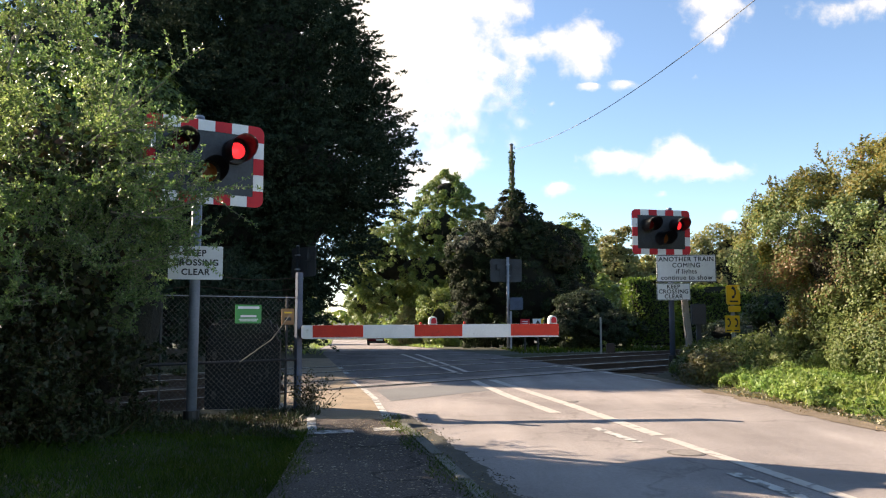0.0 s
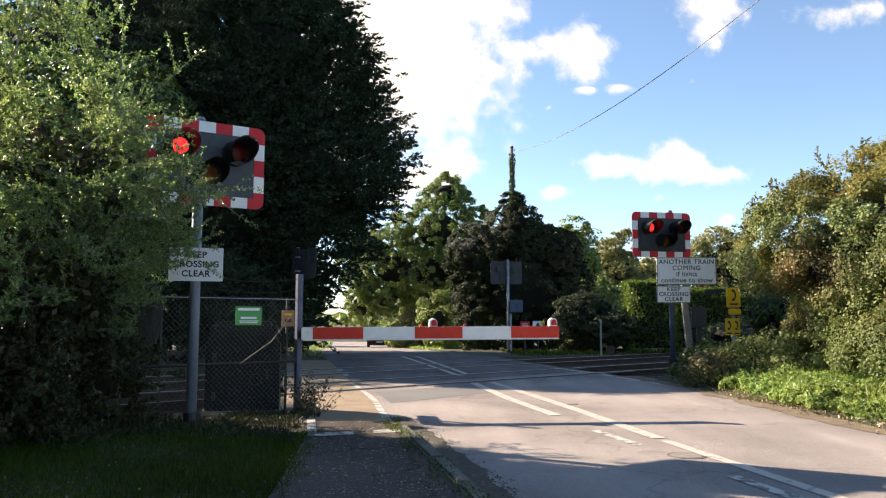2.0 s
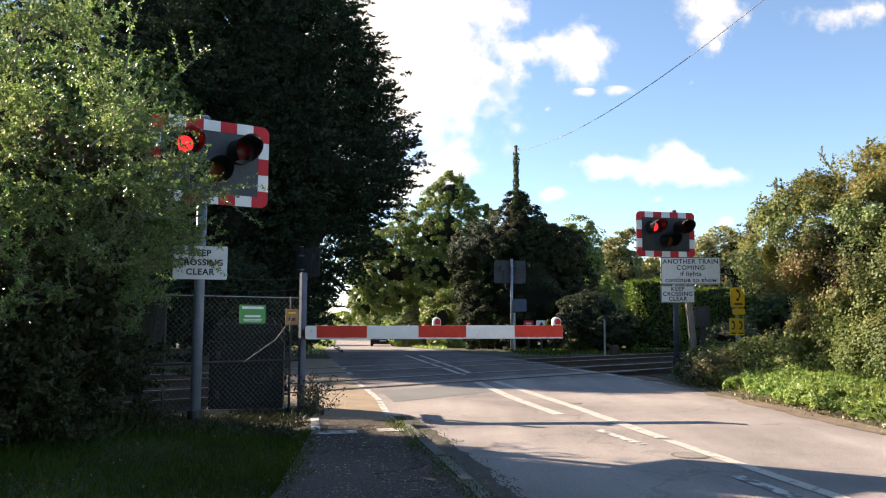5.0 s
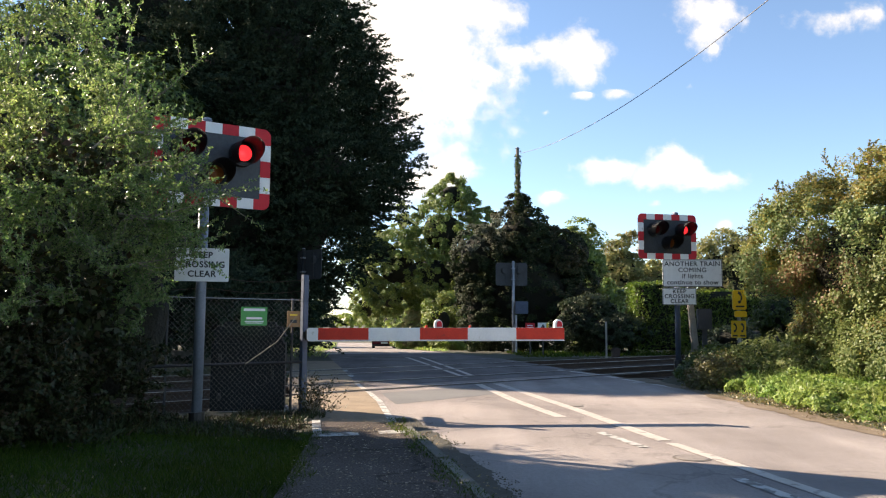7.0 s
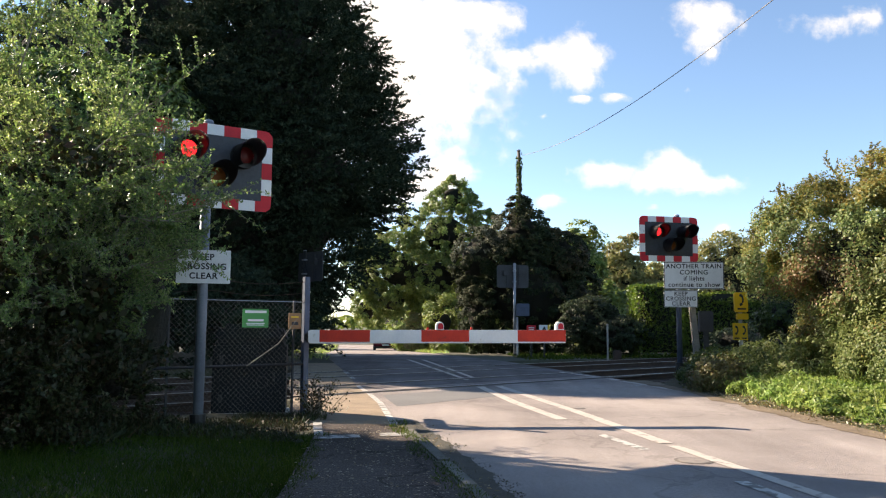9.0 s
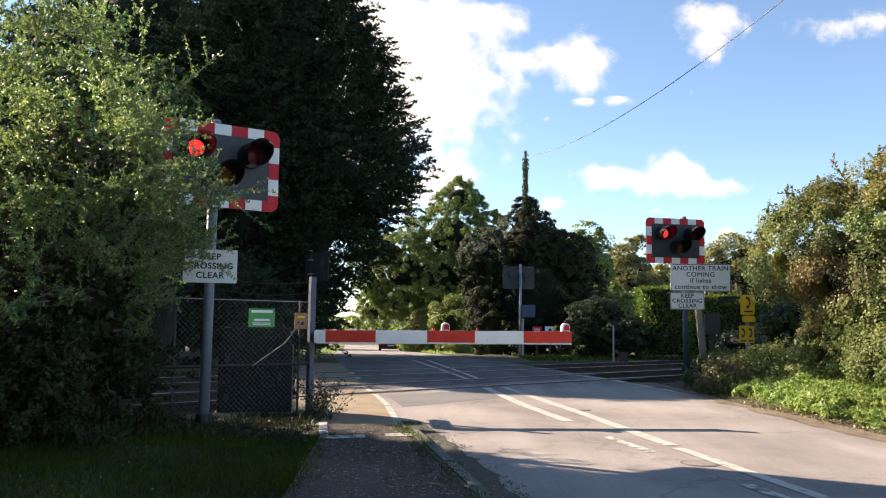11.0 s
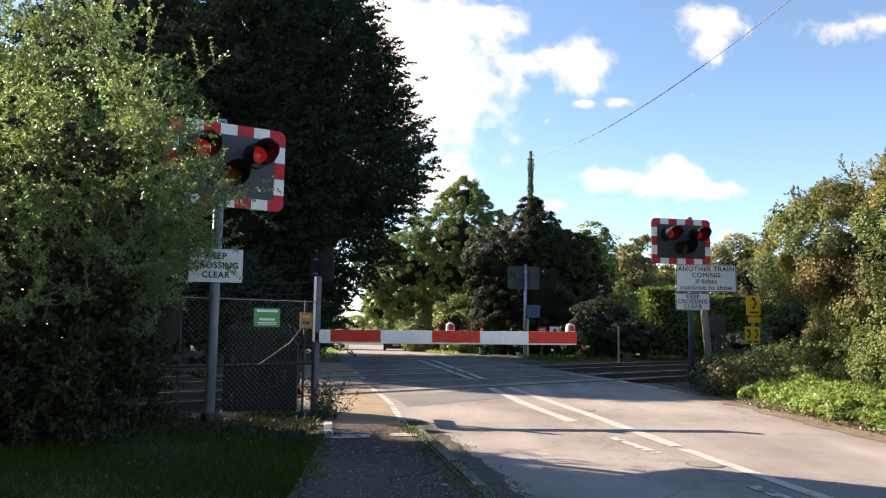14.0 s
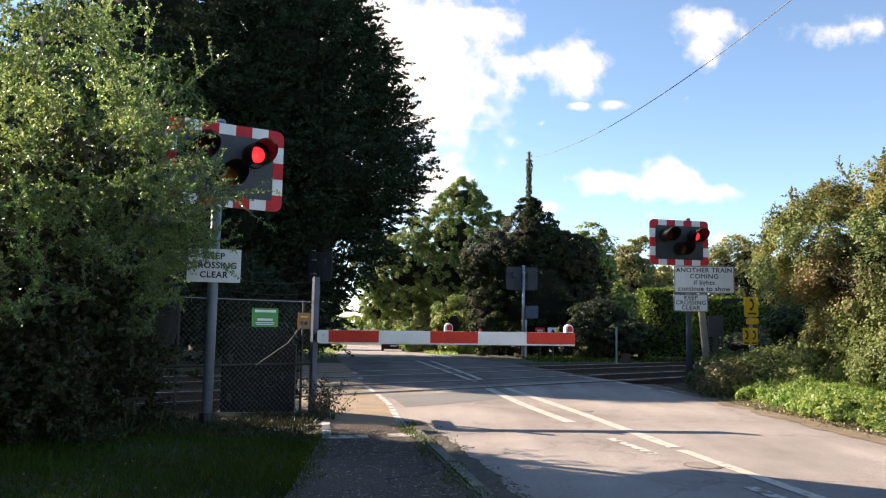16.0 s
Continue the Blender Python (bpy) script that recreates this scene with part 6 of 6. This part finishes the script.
clipped_hedge(7.2, 9.3, 30, 1.4, 2.80, 122)
clipped_hedge(9.3, 13.5, 31, 1.4, 2.55, 123)
for k, (x, y, h, w, mt, lb) in enumerate(((7.9, 42, 3.7, 1.7, OAK_LEAF, "mid green tree beyond the tracks"), (13.0, 58, 8.3, 1.5, POPLAR_LEAF, "yellowing slender tree beyond the hedge"), (10.4, 50, 3.9, 1.3, POPLAR_LEAF, "low browning tree beyond the hedge"), (15.6, 60, 7.2, 1.4, POPLAR_LEAF, "yellowing slender tree beyond the hedge"), (17.2, 62, 7.2, 1.3, OAK_LEAF, "green slender tree beyond the hedge"), (21.5, 60, 9.4, 2.4, POPLAR_LEAF, "pale green tree behind the thicket"),
                                              (25, 62, 7.8, 3.0, OAK_LEAF, "green tree behind the thicket"), (8.5, 52, 8.5, 1.9, OAK_LEAF, "slender green tree behind the ivy"), (12, 19.0, 2.6, 1.9, IVY_LEAF, "dark shrub behind the telephone"), (9.5, 19.5, 2.3, 1.7, HEDGE_LEAF, "dark shrub behind the telephone"), (11, 27, 1.6, 2.2, SHADE_LEAF, "low dark shrub beyond the tracks"), (5.6, 31.4, 2.5, 1.2, SHADE_LEAF, "dark shrub beyond the tracks"), (6.6, 30.6, 1.7, 1.3, SHADE_LEAF, "low dark shrub beyond the tracks"))):
    blobs = [(0, 0, h * 0.5, w, w, h * 0.48), (w * 0.4, 0, h * 0.72, w * 0.6, w * 0.6, h * 0.27), (-w * 0.4, 0, h * 0.62, w * 0.65, w * 0.65, h * 0.3)]
    at, out = lobed(blobs, 260, 60, 0.10 * h ** 0.8, rng, floor=-0.1, rough=0.22)
    sz = 0.09 if h < 3 else 0.23
    plant("background_tree" if h > 3 else "shrub", lb, "tree" if h > 3 else "shrub", plates("crown", at, out, sz, sz * 0.65, rng), mt,
          ([(0, 0, -0.3), (0, 0, h * 0.3), (0, 0, h * 0.6)], [0.10, 0.08, 0.04]), [(w * 0.4, 0, h * 0.6), (-w * 0.4, 0, h * 0.6)], pose(x, y, float(land(x, y))), group="", seed=130 + k, core=shrink(blobs, 0.6))

# distant hedgerows
rng = np.random.default_rng(141)
for x0, x1, y, h in ((-160, -38, 240, 9), (-29, 120, 240, 9), (-38, -29, 250, 4.5), (20, 150, 130, 8), (-140, -30, 130, 9)):
    n = int((x1 - x0) * h * 5)
    x = rng.uniform(x0, x1, n)
    top = h * (0.7 + 0.3 * np.sin(x * 0.21) * np.sin(x * 0.083 + 1) + 0.12 * np.sin(x * 0.9))
    at = np.stack([x, y + rng.normal(size=n) * 3, -1.3 + top * np.sqrt(rng.random(n))], 1)
    root = tagged(part("far_woods", leaves("far_woods", at, np.zeros((n, 3)), 1.5, 1.0, rng), OAK_LEAF), "distant line of trees", "woods", kind="stuff")


# ---- parked car in the lane ----
def car(m):
    root = thing("car", m, "dark red car standing in the far lane", "car")
    body = part("body", box((1.74, 4.1, 0.62), (0, 0, 0.55), 0.12), CAR_RED, root, "dark red car body", smooth=True)
    part("cabin", box((1.52, 2.3, 0.56), (0, 0.2, 1.12), 0.12, None, None, 0.8), CAR_GLASS, root, "dark glazed cabin")
    part("roof", box((1.22, 1.6, 0.06), (0, 0.2, 1.41), 0.025), CAR_RED, root)
    part("bumper", box((1.70, 0.14, 0.15), (0, -2.06, 0.27), 0.04), BLACK, root, "black lower bumper")
    part("grille", box((0.7, 0.04, 0.14), (0, -2.06, 0.66), 0.01), BLACK, root)
    for sx in (-1, 1):
        part("headlight", box((0.32, 0.06, 0.15), (sx * 0.62, -2.03, 0.70), 0.03), HEADLAMP, root)
        part("mirror", box((0.18, 0.10, 0.12), (sx * 0.93, -0.75, 1.0), 0.03), CAR_RED, root)
        for y in (-1.3, 1.25):
            wheel = part("wheel", tube([(sx * 0.70, y, 0.31), (sx * 0.88, y, 0.31)], 0.31, 20), TYRE, root)
            part("rim", tube([(sx * 0.885, y, 0.31), (sx * 0.89, y, 0.31)], 0.2, 16), GALV, wheel)
    part("number_plate_bar", plate(0.5, 0.1, 0.01, 0, (0, -2.12, 0.45), 2), WHITE, root)
    return root


car(pose(-4.9, 59, float(fall(59)), 0, 0, 6))


# ---- clouds ----
def cloud(lobes, label, seed, strength=1.0):
    """A cloud far off that glows in place of sunlight: a thin curved sheet whose density falls off round each lobe."""
    l = np.array(lobes, dtype=float)
    pad = 90
    x0, x1 = (l[:, 0] - l[:, 2]).min() - pad, (l[:, 0] + l[:, 2]).max() + pad
    z0, z1 = (l[:, 1] - l[:, 3]).min() - pad, (l[:, 1] + l[:, 3]).max() + pad
    nx, nz = int((x1 - x0) / 12), int((z1 - z0) / 12)
    gx, gz = np.meshgrid(np.linspace(x0, x1, nx), np.linspace(z0, z1, nz))
    d = np.zeros_like(gx) - 0.6
    for cx, cz, rx, rz in l:
        r = np.sqrt(((gx - cx) / rx) ** 2 + ((gz - cz) / rz) ** 2)
        d = np.maximum(d, 1.6 - r * 1.1)
    p = np.stack([gx.ravel(), gz.ravel() * 1.2, np.full(gx.size, seed * 77.0)], 1)
    wob = 0.16 * ripple(p, 0.022) + 0.16 * ripple(p + 31, 0.05)
    d = np.clip(d.ravel() + wob, -1, 2.0)
    edge = np.minimum(np.minimum(gx - x0, x1 - gx), np.minimum(gz - z0, z1 - gz)).ravel()
    d = d - 1.5 * (1 - strength) - 2.0 * np.clip(1 - edge / 40, 0, 1)
    cx, cz = (x0 + x1) / 2, (z0 + z1) / 2
    me = bpy.data.meshes.new("cloud")
    i = (np.arange(nz - 1)[:, None] * nx + np.arange(nx - 1)[None]).ravel()
    bulge = -30 * np.clip(d, 0, 1)
    me.from_pydata(np.stack([gx.ravel() - cx, bulge, gz.ravel() - cz], 1).tolist(), [], np.stack([i, i + 1, i + nx + 1, i + nx], 1).tolist())
    me.attributes.new("thickness_share", "FLOAT", "POINT").data.foreach_set("value", d.astype(np.float32))
    ob = tagged(part("cloud", me, CLOUD, m=pose(cx, 2800, cz), smooth=True), label, "cloud")
    return ob, cx, cz


CLOUDS = [cloud([(-136, 1063, 312, 187), (141, 1161, 156, 62), (13, 932, 177, 104), (-177, 824, 250, 114), (76, 835, 83, 62), (-305, 976, 416, 354), (161, 936, 58, 37)], "great bright white cloud", 1, 1.2),
          cloud([(522, 1030, 96, 87), (531, 943, 75, 58), (426, 1019, 83, 54), (320, 1002, 94, 42), (540, 856, 44, 16), (667, 863, 56, 18)], "white cumulus cloud with a ragged tail", 2),
          cloud([(33, 568, 104, 67), (-81, 515, 125, 71), (-175, 483, 125, 71)], "low white cloud behind the oak", 3),
          cloud([(860, 606, 87, 54), (828, 557, 156, 42), (650, 568, 121, 42), (984, 536, 135, 33)], "long flat white cumulus cloud", 4),
          cloud([(1014, 1172, 114, 71), (1016, 1096, 67, 54), (1027, 1030, 29, 37)], "wedge of white cloud", 5, 0.95),
          cloud([(1460, 1150, 177, 83), (1610, 1172, 125, 83)], "thin veil of pale cloud", 6, 0.50),
          cloud([(419, 477, 54, 31)], "small white puff of cloud", 7, 0.85),
          cloud([(1052, 378, 54, 37)], "small pale cloud low in the sky", 8, 0.55),
          cloud([(808, 456, 50, 23)], "small flat wisp of cloud", 9, 0.45),
          cloud([(942, 900, 50, 42)], "faint wisp of cloud", 10, 0.15),
          cloud([(181, 770, 83, 29), (402, 792, 37, 25)], "faint torn wisp of cloud", 11, 0.2)]


# ---- what moves ----
def motions():
    period, first, lit = 0.765, 0.245, 0.378      # the left lamps light at first, first + period, ...
    faces = (178, 89, 0)                          # dark, half lit and lit faces of a lamp's drum
    for disc, side in FLASHERS:
        base = disc.location.copy()
        level = np.zeros(16 * FPS + 1, dtype=int)
        for k in range(len(level)):
            u = (k / FPS - first) % period
            edge = min(u, abs(u - lit), period - u)
            level[k] = 1 if edge < 0.035 else 2 * ((u < lit) == (side == "left"))
        keep = [k for k in range(len(level)) if k in (0, len(level) - 1) or level[k] != level[k - 1] or level[k] != level[k + 1]]
        walk(disc, [(k / FPS, pose(*base, 0, 0, faces[level[k]])) for k in keep])
    for ob, cx, cz in CLOUDS:
        walk(ob, [(0.0, pose(cx, 2800, cz)), (8.0, pose(cx - 52, 2800, cz - 21)), (16.0, pose(cx - 104, 2800, cz - 42))])
    for twig, root, s in SPRAYS:                  # the free shoots nod in the breeze
        rng = np.random.default_rng(s)
        rows = []
        for k in range(33):
            g = 0.6 + 0.4 * math.sin(0.55 * k + s * 0.02)
            rows.append((k * 0.5, pose(*root, rng.normal() * 0.9 * g, rng.normal() * 0.9 * g, 0)))
        walk(twig, rows)


motions()
